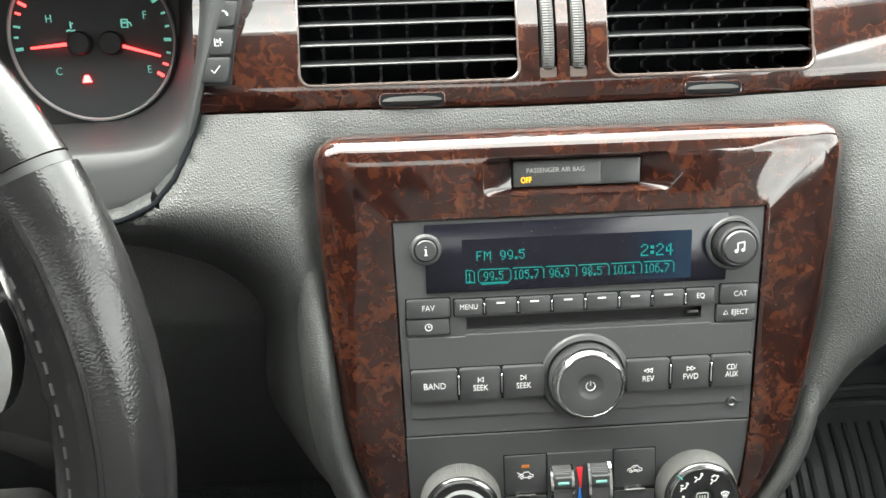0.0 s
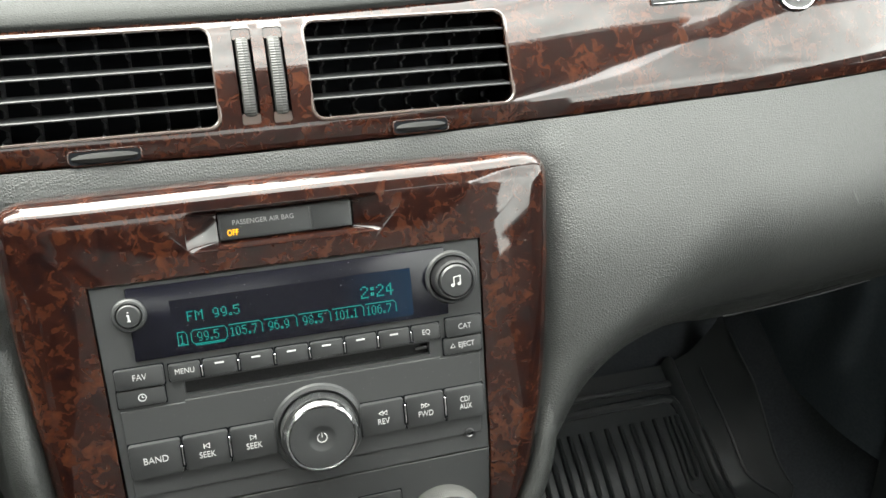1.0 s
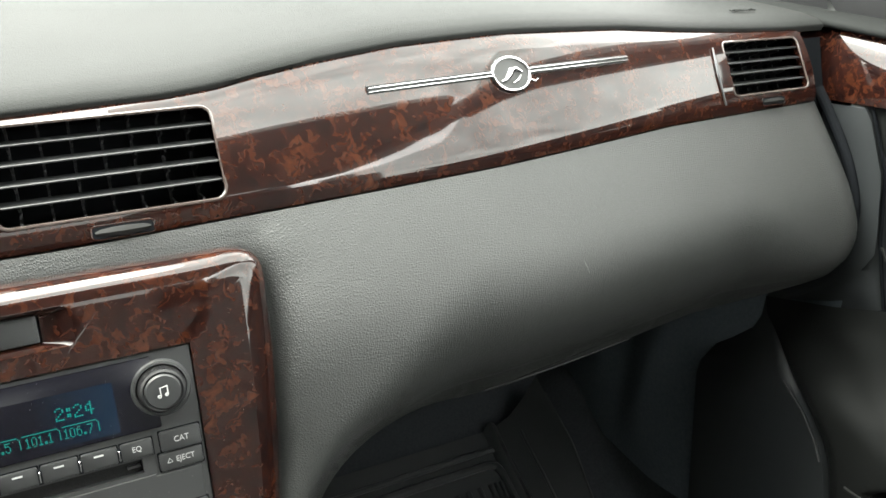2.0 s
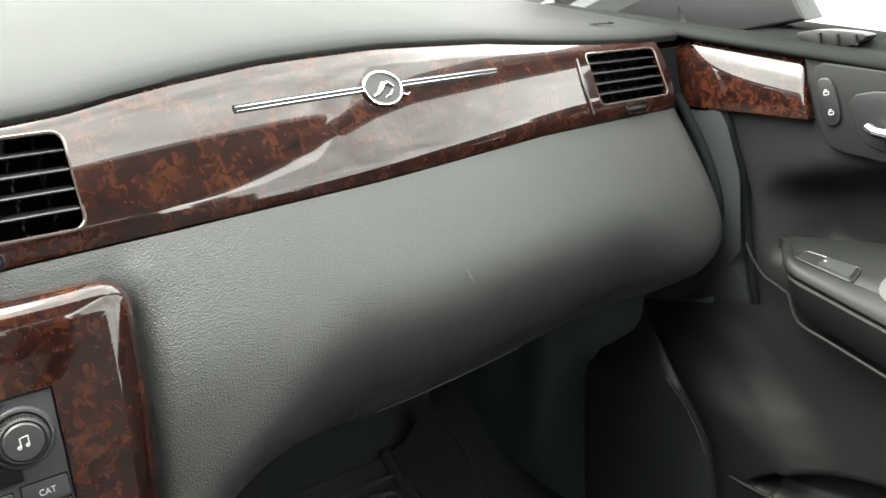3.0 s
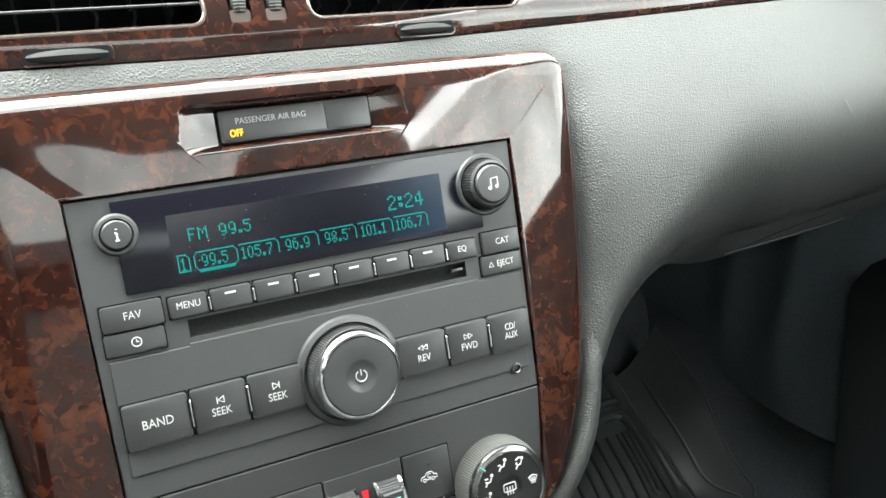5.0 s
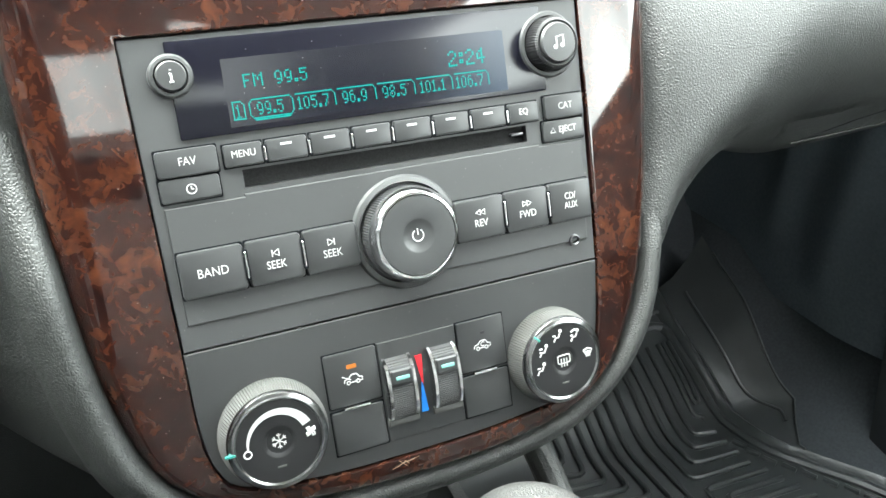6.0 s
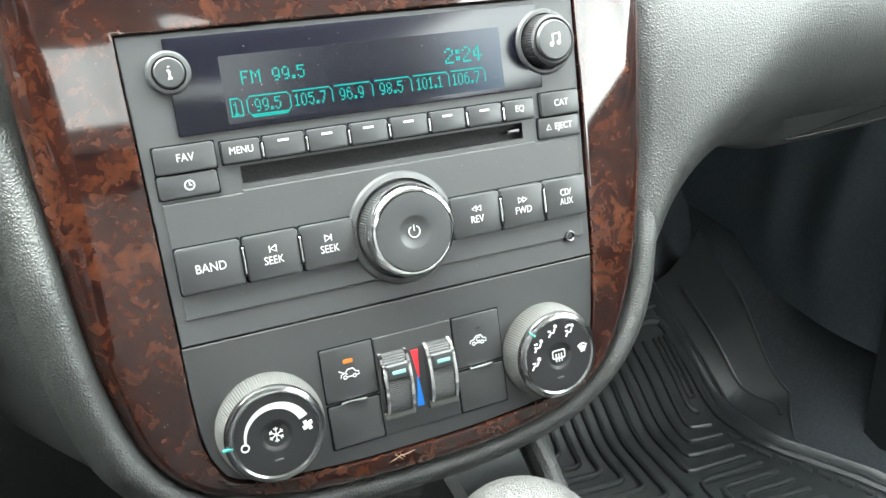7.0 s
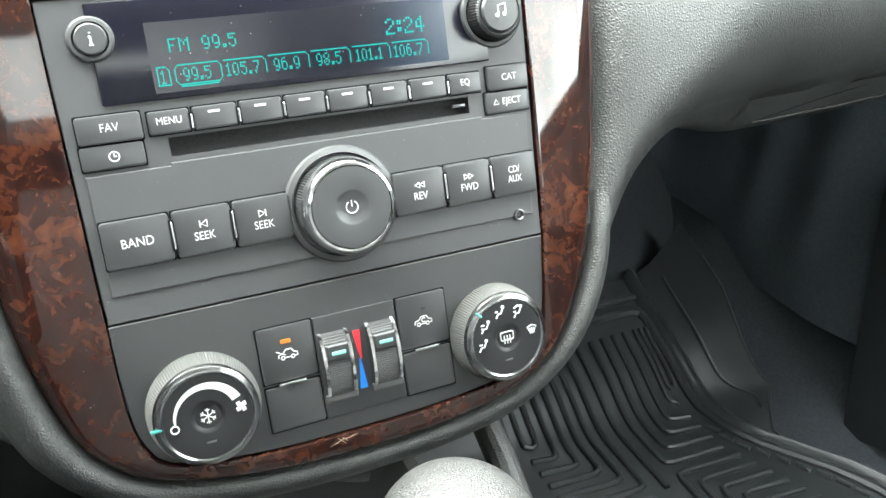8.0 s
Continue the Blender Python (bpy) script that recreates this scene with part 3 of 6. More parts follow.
for k, number in enumerate(("99.5", "105.7", "96.9", "98.5", "101.1", "106.7")):
    x = 0.0412 + 0.0164 * k
    cells, wide = dot_text(number)
    shift = (28 - wide) // 2
    out = [(i + shift, j + 2) for i, j in cells] + [(i, 0) for i in range(2, 27)] + [(27, 1), (28, 2)] + [(28, j) for j in range(3, 9)]
    if k == 0:
        out += [(1, 1), (0, 2), (1, 9), (27, 9)] + [(0, j) for j in range(3, 9)] + [(i, 10) for i in range(2, 27)] + [(i, 11) for i in range(3, 26)]
    part("readout", dots(out, x, -0.0254, PITCH, 0.00068, -0.0014), LIT_TEAL, display)


def button(name, x0, x1, z0, z1, parent, front=-0.0022, r=0.0006, label="", slant=0.0):
    """A key with rounded edges; slant pushes its lower edge back."""
    bm = slab(rounded(x0, x1, z0, z1, r + 0.0006, 3), front, 0.003, 0.0005, 2)
    for v in bm.verts:
        if v.co.y < 0.002:
            v.co.y += slant * (1 - (v.co.z - z0) / (z1 - z0))
    key = part(name, bm, BUTTON, parent, label)
    part("gap", slab(rounded(x0 - 0.0005, x1 + 0.0005, z0 - 0.0005, z1 + 0.0005, r, 3), -0.0011 if z0 < -0.06 and parent is radio else -0.0003, 0.002), VOID, key)
    return key


def caption(parent, text, x, z, front, height, wide=1.0):
    return part("lettering", lettering(text, x, z, front, height, wide), PRINT, parent)


def symbol(parent, paths, x, z, front, size, width=0.00022, mat=None):
    return part("symbol", strokes(paths, x, z, front, size, width), mat or PRINT, parent)


def chrome_pin(x, z0, z1, front):
    """A slim rounded pin in a dark slot between two keys."""
    pin = part("chrome_pin", tube([(x, front + 0.0006, z0 + 0.0004), (x, front, z0 + 0.001), (x, front, z1 - 0.001), (x, front + 0.0006, z1 - 0.0004)], [0.0003, 0.00055, 0.00055, 0.0003], 12), PIN, radio)
    part("slot", slab(rounded(x - 0.0009, x + 0.0009, z0, z1, 0.0005, 3), front - 0.0002, 0.001), VOID, pin)
    return pin


PIN = material("worn_chrome", (0.6, 0.6, 0.61), 0.25, 1.0)
key = button("key", 0.0050, 0.0266, -0.0492, -0.0395, radio)
caption(key, "FAV", 0.0158, -0.0440, -0.0023, 0.0029)
key = button("key", 0.0047, 0.0260, -0.0582, -0.0498, radio, -0.0016)
symbol(key, [circle(0, 0, 1), [(0, 0.65), (0, 0), (0.5, 0)]], 0.0157, -0.0540, -0.0016, 0.0017)
EDGES = [0.0282, 0.0438, 0.0608, 0.0778, 0.0946, 0.1118, 0.1286, 0.1456, 0.1612]
for k in range(8):
    key = button("key", EDGES[k] + 0.0007, EDGES[k + 1] - 0.0007, -0.0487, -0.0405, radio, -0.0022, 0.0004)
    mid = (EDGES[k] + EDGES[k + 1]) / 2
    if k in (0, 7):
        caption(key, "MENU" if k == 0 else "EQ", mid, -0.0442, -0.0023, 0.0026)
    else:
        part("mark", box(mid - 0.0024, mid + 0.0018, -0.0024, -0.002, -0.0431, -0.0423), PRINT, key)
    if k:
        chrome_pin(EDGES[k], -0.0486, -0.0420, -0.0023)
key = button("key", 0.1640, 0.1828, -0.0492, -0.0393, radio)
caption(key, "CAT", 0.1738, -0.0441, -0.0023, 0.0028)
key = button("key", 0.1622, 0.1824, -0.0586, -0.0499, radio, -0.0016)
caption(key, "EJECT", 0.1742, -0.0540, -0.0017, 0.0027)
symbol(key, [[(-1, -0.8), (1, -0.8), (0, 1), (-1, -0.8)]], 0.1670, -0.0540, -0.0016, 0.0012, 0.00018)

LEFTWARD = [[(0.9, 0.8), (-0.5, 0), (0.9, -0.8), (0.9, 0.8)], [(-0.7, 0.8), (-0.7, -0.8)]]
RIGHTWARD = [[(-a, b) for a, b in p] for p in LEFTWARD]
BACK2 = [[(0, 0.7), (-1.3, 0), (0, -0.7), (0, 0.7)], [(1.3, 0.7), (0, 0), (1.3, -0.7), (1.3, 0.7)]]
FWD2 = [[(-a, b) for a, b in p] for p in BACK2]
for x0, x1, word, sign in ((0.0058, 0.0292, "BAND", None), (0.0304, 0.0512, "SEEK", LEFTWARD), (0.0522, 0.0735, "SEEK", RIGHTWARD), (0.1160, 0.1382, "REV", BACK2), (0.1392, 0.1594, "FWD", FWD2), (0.1604, 0.1812, "CD/", None)):
    key = button("key", x0, x1, -0.0937, -0.0765, radio, -0.0040, 0.0007, slant=0.0006)
    mid = (x0 + x1) / 2
    if word == "BAND":
        caption(key, word, mid, -0.0850, -0.0039, 0.0033)
    elif word == "CD/":
        caption(key, word, mid - 0.0002, -0.0828, -0.0040, 0.0029, 0.85)
        caption(key, "AUX", mid, -0.0868, -0.0039, 0.0029, 0.85)
    else:
        caption(key, word, mid, -0.0869, -0.0039, 0.0030, 0.95)
        symbol(key, sign, mid, -0.0824, -0.0039, 0.0016)
for x in (0.0298, 0.0517, 0.1387, 0.1599):
    chrome_pin(x, -0.0908, -0.0790, -0.0040)

DIAL_GREY = material("grey_knurled_plastic", (0.060, 0.060, 0.058), 0.5)
RING = material("dark_chrome_ring", (0.33, 0.33, 0.335), 0.2, 1.0)


def volume_knob():
    x, z = 0.0948, -0.0848
    ring = part("knob_base", lathe([(0.0232, -0.001), (0.0232, 0.001), (0.0224, 0.0022), (0.0205, 0.0030), (0.0198, 0.0015), (0.0198, -0.001)], x, 0, z, 72), FACE, radio)
    knob = part("volume_knob", ribbed([(0.0190, 0.0005), (0.0190, 0.0085), (0.0186, 0.0100)], x, 0, z, 110, 0.0004), BUTTON, radio, smooth=20)
    part("chrome_ring", lathe([(0.0188, 0.0096), (0.0188, 0.0106), (0.0180, 0.0128), (0.0170, 0.0142), (0.0161, 0.0145), (0.0157, 0.0138)], x, 0, z, 80), CHROME, knob)
    part("cap", lathe([(0.0158, 0.0136), (0.0155, 0.0143), (0.0070, 0.0149), (0.0062, 0.0147), (0.0050, 0.0141), (0.003, 0.0138), (0, 0.0137)], x, 0, z, 72), BUTTON, knob)
    part("symbol", strokes([circle(0, 0, 1, 120, 420, 24), [(0, 1.15), (0, 0.1)]], x, z, -0.0140, 0.0023, 0.00024), PRINT, knob)


volume_knob()
info = part("info_button", lathe([(0.0078, -0.001), (0.0078, 0.0012), (0.0070, 0.0022), (0.0060, 0.0024), (0.0054, 0.0012)], 0.0157, -0.001, -0.0140, 48), FACE, radio)
part("cap", lathe([(0.0053, 0.001), (0.0053, 0.0030), (0.0048, 0.0035), (0, 0.0037)], 0.0157, -0.001, -0.0140, 40), BUTTON, info, "grey button cap")
part("symbol", strokes([[(0, 0.35), (0, -1)], [(0, 0.9), (0, 1.05)], [(-0.35, -1), (0.35, -1)], [(-0.3, 0.3), (0, 0.3)]], 0.0157, -0.0140, -0.0047, 0.0021, 0.0004), PRINT, info)
tone = part("tone_knob", lathe([(0.0138, -0.001), (0.0138, 0.001), (0.0130, 0.0022), (0.0118, 0.0024), (0.0112, 0.001)], 0.1690, 0, -0.0180, 56), FACE, radio)
part("grip", ribbed([(0.0110, 0.0), (0.0110, 0.0065), (0.0104, 0.0085), (0.0094, 0.0092), (0.0085, 0.0088)], 0.1690, 0, -0.0180, 60, 0.00025), BLACK, tone)
part("cap", lathe([(0.0084, 0.0070), (0.0083, 0.0094), (0.0076, 0.0104), (0, 0.0108)], 0.1690, 0, -0.0180, 48), BUTTON, tone)
part("symbol", strokes([[(-0.55, -0.7), (-0.55, 0.9), (0.75, 1.1), (0.75, -0.5)], circle(-0.8, -0.7, 0.22), circle(0.5, -0.5, 0.22)], 0.1690, -0.0180, -0.0106, 0.0025, 0.0004), PRINT, tone)
jack = part("jack", lathe([(0.0026, -0.001), (0.0026, 0.0012), (0.0020, 0.0014), (0.0016, 0.001), (0.0015, -0.006), (0, -0.006)], 0.1724, -0.0004, -0.1032, 28), DARK_METAL, radio, "small metal headphone socket")

# ---- centre stack: climate control ----
climate = thing("climate_control", (0.0925, 0.01, -0.178), "charcoal climate control panel with two dials", "climate control")
part("panel", slab(curved([(0.1831, -0.1143), (0.1801, -0.1459), (0.1759, -0.1607), (0.1640, -0.1734), (0.127, -0.1776), (0.0915, -0.1781), (0.05, -0.1776), (0.0121, -0.1727), (0.0045, -0.1607), (0.0019, -0.1459), (0.0017, -0.1143)]), 0.0, 0.012, 0.0005, 2), FACE, climate)


def dial(x, z):
    base = part("dial", ribbed([(0.0214, -0.001), (0.0212, 0.004), (0.0200, 0.0095), (0.0194, 0.0110)], x, 0, z, 120, 0.00028), DIAL_GREY, climate, "grey knurled dial", smooth=20)
    part("chrome_ring", lathe([(0.0195, 0.0104), (0.0194, 0.0114), (0.0189, 0.0124), (0.0180, 0.0131), (0.0170, 0.0134), (0.0163, 0.0130)], x, 0, z, 80), RING, base)
    part("dial_face", lathe([(0.0164, 0.0122), (0.0162, 0.0129), (0.0066, 0.0132), (0.0060, 0.0131), (0.0048, 0.0124), (0, 0.0121)], x, 0, z, 72), BLACK, base)
    part("mark", box(x - 0.0022, x + 0.0012, -0.01325, -0.0128, z - 0.0104, z - 0.0095, 0.0002), DIAL_GREY, base)
    return base


def fan_arc(x, z):
    bm = bmesh.new()
    last = None
    for k in range(33):
        a = radians(180 - 158 * k / 32)
        w = 0.0008 + 0.0028 * k / 32
        q = [bm.verts.new((x + r * math.cos(a), -0.01335, z + r * math.sin(a))) for r in (0.0119 - w / 2, 0.0119 + w / 2)]
        if last:
            bm.faces.new((last[0], last[1], q[1], q[0]))
        last = q
    return bm


fan = dial(0.0288, -0.1518)
part("scale", fan_arc(0.0288, -0.1518), PRINT, fan)
symbol(fan, [circle(0, 0, 1)], 0.0288 - 0.0123, -0.1518 - 0.0018, -0.0133, 0.0014, 0.0003)
symbol(fan, [[(1.1 * math.cos(a + b) * c, 1.1 * math.sin(a + b) * c) for b, c in ((0, 0.1), (0.5, 0.6), (0.15, 1.0), (-0.3, 0.9), (-0.1, 0.2))] for a in (0.6, 2.17, 3.74, 5.31)], 0.0288 + 0.0122, -0.1518 + 0.0008, -0.0133, 0.0019, 0.00042)
flake = [[(0, 0), (math.cos(a), math.sin(a))] for a in [math.pi * k / 3 + 0.5 for k in range(6)]]
flake += [[(0.9 * math.cos(a + 0.3), 0.9 * math.sin(a + 0.3)), (0.62 * math.cos(a), 0.62 * math.sin(a)), (0.9 * math.cos(a - 0.3), 0.9 * math.sin(a - 0.3))] for a in [math.pi * k / 3 + 0.5 for k in range(6)]]
symbol(fan, flake, 0.0288, -0.1518, -0.0124, 0.0030, 0.0002)
POINTER = material("teal_pointer", (0.02, 0.16, 0.14), 0.5)
part("pointer", box(0.0288 - 0.0205, 0.0288 - 0.0166, -0.0136, -0.0120, -0.1518 - 0.0010, -0.1518 - 0.0003), POINTER, fan)

mode = dial(0.1542, -0.1518)
SEATED = [circle(0.55, 0.9, 0.2, n=8), [(0.45, 0.5), (0.1, -0.2), (-0.5, -0.2), (-0.9, -0.9)]]
for a, extra in ((186, [[(-0.8, 0.3), (-0.2, 0.3)]]), (146, [[(-0.9, 0.5), (-0.3, 0.5)], [(-0.9, -0.1), (-0.6, -0.1)]]), (101, [[(-1.0, 0.2), (-0.5, 0.2)]]), (58, [[(-0.8, 0.8), (0.0, 1.2), (0.3, 0.9)], [(-0.9, 0.1), (-0.5, 0.2)]])):
    symbol(mode, SEATED + extra, 0.1542 + 0.0117 * math.cos(radians(a)), -0.1518 + 0.0117 * math.sin(radians(a)), -0.0133, 0.0024, 0.00036)
symbol(mode, [[(-1, 0.4), (0, 0.8), (1, 0.4), (0.6, -0.4), (-0.6, -0.4), (-1, 0.4)], [(-0.4, 0.2), (-0.4, -1)], [(0, 0.3), (0, -1)], [(0.4, 0.2), (0.4, -1)]], 0.1542 + 0.0118 * math.cos(radians(6)), -0.1518 + 0.0118 * math.sin(radians(6)), -0.0133, 0.0021, 0.0003)
symbol(mode, [rounded(-1, 1, -0.5, 0.7, 0.25, 3) + [(1, 0.45)], [(-0.45, 0.2), (-0.45, -1)], [(0, 0.2), (0, -1)], [(0.45, 0.2), (0.45, -1)]], 0.1542, -0.1516, -0.0125, 0.0030, 0.0003)
part("pointer", tube([(0.1542 - 0.0132, -0.0124, -0.1518 + 0.0135), (0.1542 - 0.0112, -0.0136, -0.1518 + 0.0115)], 0.0005, 8), POINTER, mode)

CAR = [[(-1.2, -0.3), (-1.1, 0.1), (-0.6, 0.2), (-0.2, 0.65), (0.5, 0.65), (0.8, 0.2), (1.2, 0.1), (1.2, -0.3), (0.9, -0.3)], circle(-0.65, -0.35, 0.22, n=10), circle(0.6, -0.35, 0.22, n=10), [(-0.4, -0.35), (0.35, -0.35)]]
for x0, x1, sign in ((0.0525, 0.0745, [[(-1.4, 0.6), (-0.3, 0.0)]]), (0.1106, 0.1326, [circle(0.1, 0.15, 0.28, 40, 320, 10)])):
    key = button("key", x0, x1, -0.1502, -0.1278, climate, -0.0012, 0.0004)
    part("trim_line", slab(rounded((x0 + x1) / 2 - 0.0055, (x0 + x1) / 2 + 0.0055, -0.1517, -0.1506, 0.0004, 2), -0.0022, 0.001, 0.0002, 2), CHROME, climate)
    symbol(key, CAR + sign, (x0 + x1) / 2, -0.1396, -0.0012, 0.0032, 0.00022)
    blank = button("blank_key", x0, x1, -0.1703, -0.1520, climate, -0.0010, 0.0004)
part("lamp", slab(rounded(0.0614, 0.0655, -0.1349, -0.1332, 0.0003, 2), -0.0014, 0.0), material("amber_lens", (0.30, 0.095, 0.01), 0.5, emit=0.008), climate, "small amber lamp")
part("lamp", slab(rounded(0.1212, 0.1232, -0.1345, -0.1335, 0.0003, 2), -0.0014, 0.0), BLACK, climate)
part("slider_panel", slab([(0.0752, -0.1278), (0.1099, -0.1278), (0.1099, -0.1703), (0.0752, -0.1703)], -0.0008, 0.004, 0.0003, 2), FACE, climate)
TIRE_GRIP = material("knurled_black", (0.04, 0.04, 0.041), 0.45)
n, l, b = nodes_of(TIRE_GRIP)
co = n.new("ShaderNodeTexCoord")
chk = n.new("ShaderNodeTexChecker")
chk.inputs["Scale"].default_value = 1500
l.new(co.outputs["Object"], chk.inputs["Vector"])
relief(TIRE_GRIP, chk.outputs["Fac"], 0.8, 0.0006)


def drum(x0, x1, zc, half, rise, n=14, ripple=0.0):
    """A wheel that stands out of a slot: an arc in the y-z plane."""
    rows = []
    for k in range(n + 1):
        a = -1 + 2 * k / n
        y, z = -rise * (1 - a * a) ** 0.5 - 0.0006 + ripple * (k % 2), zc + half * a
        rows.append([(x0, 0.003, z), (x0, y, z), (x1, y, z), (x1, 0.003, z)])
    return sheet(rows)


for x0, x1, top in ((0.0762, 0.0884, 0.0), (0.0962, 0.1084, 0.0)):
    wheel = part("temperature_wheel", drum(x0 + 0.0013, x1 - 0.0013, -0.1484, 0.0136, 0.0052, 60, 0.0003), TIRE_GRIP, climate, smooth=10)
    part("chrome_edge", drum(x0 - 0.0001, x0 + 0.0012, -0.1484, 0.0140, 0.0059), CHROME, wheel)
    part("chrome_edge", drum(x1 - 0.0012, x1 + 0.0001, -0.1484, 0.0140, 0.0059), CHROME, wheel)
    grip = part("thumb_grip", box(x0 + 0.0013, x1 - 0.0013, -0.0074, -0.002, -0.1452, -0.1384, 0.0016, 3), BUTTON, wheel)
    part("light_bar", box((x0 + x1) / 2 - 0.0028, (x0 + x1) / 2 + 0.0030, -0.0077, -0.0068, -0.1428, -0.1413, 0.0003), material("pale_teal_lens", (0.16, 0.36, 0.33), 0.3, emit=0.006), wheel)
    part("ledge", slab(rounded(x0 - 0.0006, x1 + 0.0008, -0.1640, -0.1606, 0.0005, 2), -0.0022, 0.001, 0.0006, 2), DIAL_GREY, climate)
part("warm_mark", slab([(0.0906, -0.1366), (0.0938, -0.1366), (0.0930, -0.1492), (0.0925, -0.1492)], -0.0011, 0.0), RED, climate, "red wedge")
part("cool_mark", slab([(0.0920, -0.1486), (0.0925, -0.1486), (0.0937, -0.1614), (0.0905, -0.1614)], -0.0013, 0.0), BLUE, climate, "blue wedge")

# ---- trim band, vents, badge ----
trim = thing("dash_trim", (0.3, 0.04, 0.09), "glossy dark burl wood trim band across the dashboard", "trim")


def on_band(outline, push):
    return [(x, band_y(x, z) + push, z) for x, z in outline]


def hole(outline, deep=0.05):
    return loft([on_band(outline, -0.01), on_band(outline, deep)])


def band_body(x0, x1, n=150, rows=12):
    """The trim band as a closed body, softly domed with its edges turned in."""
    loops = []
    for i in range(n + 1):
        x = x0 + (x1 - x0) * i / n
        lo, hi = between(x, BAND_LOW), between(x, BAND_TOP)
        loop = [(x, band_y(x, lo) + 0.012, lo + 0.001)]
        for j in range(rows + 1):
            s = j / rows
            z = lo + 0.002 + (hi - lo - 0.003) * s
            loop.append((x, band_y(x, z) + 0.0025 * (abs(2 * s - 1) ** 9), z))
        loop.append((x, band_y(x, hi) + 0.014, hi - 0.001))
        loops.append(loop)
    return loft(loops)


VENTS = [(-0.0430, 0.0676), (0.1128, 0.2205)]
vent_lines = [rounded(a, b, 0.0648, 0.1136, 0.006, 5) for a, b in VENTS]
side_line = rounded(0.6310, 0.7270, 0.0820, 0.1255, 0.005, 4)
wheel_lines = [rounded(a - 0.0013, a + 0.0081, 0.0650, 0.1120, 0.0015, 3) for a in (0.0790, 0.0944)]
cuts = [hole(o) for o in vent_lines] + [hole(side_line)] + [hole(o, 0.02) for o in wheel_lines]
part("panel", carve(band_body(-0.094, 0.735), *cuts), WOOD, trim, smooth=30)
LIP = material("polished_wood_edge", (0.07, 0.055, 0.05), 0.15, 0.0, coat=1.0)


def rim_on_band(outline, r, push=0.0, seg=8):
    return tube(on_band(outline, push), r, seg, True)


def air_vent(x0, x1, z0, z1, slats, vanes, outline, deep=0.03):
    vent = thing("air_vent", ((x0 + x1) / 2, band_y((x0 + x1) / 2, z0) + 0.02, z0), "black dashboard air vent with level slats and upright vanes", "air vent", "dashboard air vents")
    part("rim", rim_on_band(outline, 0.0009, 0.0003), LIP, vent, "polished edge of the vent opening")
    back = [(x, band_y(x, z) + deep + 0.02, z) for x, z in outline]
    part("duct", loft([on_band(outline, 0.006), back], False), VOID, vent)
    part("duct_back", loft([[(x, band_y(x, z) + deep + 0.019, z) for x, z in outline], back]), VOID, vent)
    for k in range(slats):
        z = z0 + (z1 - z0) * (k + 1) / (slats + 1)
        rows = []
        for i in range(9):
            x = x0 + 0.0008 + (x1 - x0 - 0.0016) * i / 8
            y = band_y(x, z) + 0.003
            rows.append([(x, y, z), (x, y + 0.0006, z + 0.0007), (x, y + 0.011, z + 0.0030), (x, y + 0.011, z + 0.0022), (x, y + 0.0006, z - 0.0005)])
        # body coloured darker for shade in the vent, bead paler for its lit edge
        slat = part("slat", loft(rows), DUCT, vent)
        part("front_edge", tube([(p[0][0], p[0][1] - 0.0001, p[0][2] + 0.0001) for p in rows], 0.00055, 6), SLAT, slat)
    for k in range(vanes):
        x = x0 + (x1 - x0) * (k + 0.7) / (vanes + 0.4)
        y0, y1 = band_y(x, z0) + 0.013, band_y(x, z1) + 0.013
        rows = []
        for i in range((slats + 1) * 6 + 1):
            s = i / ((slats + 1) * 6)
            y, z = y0 + (y1 - y0) * s, z0 + (z1 - z0) * s
            back = 0.0 if abs(s * (slats + 1) - round(s * (slats + 1))) < 0.2 else 0.011   # notched between the slats
            rows.append([(x - 0.0006, y + back, z), (x + 0.0006, y + back, z), (x + 0.0006, y + 0.016, z), (x - 0.0006, y + 0.016, z)])
        part("vane", loft(rows), SLAT, vent)
    return vent


# two tones of one slat plastic: the first paints its shaded body
DUCT = material("shaded_slat_black", (0.012, 0.012, 0.013), 0.55)
SLAT = material("lighter_slat_black", (0.024, 0.025, 0.027), 0.42)
for (a, b), o in zip(VENTS, vent_lines):
    air_vent(a, b, 0.0648, 0.1136, 4, 7, o)
air_vent(0.6310, 0.7270, 0.0820, 0.1255, 4, 7, side_line)

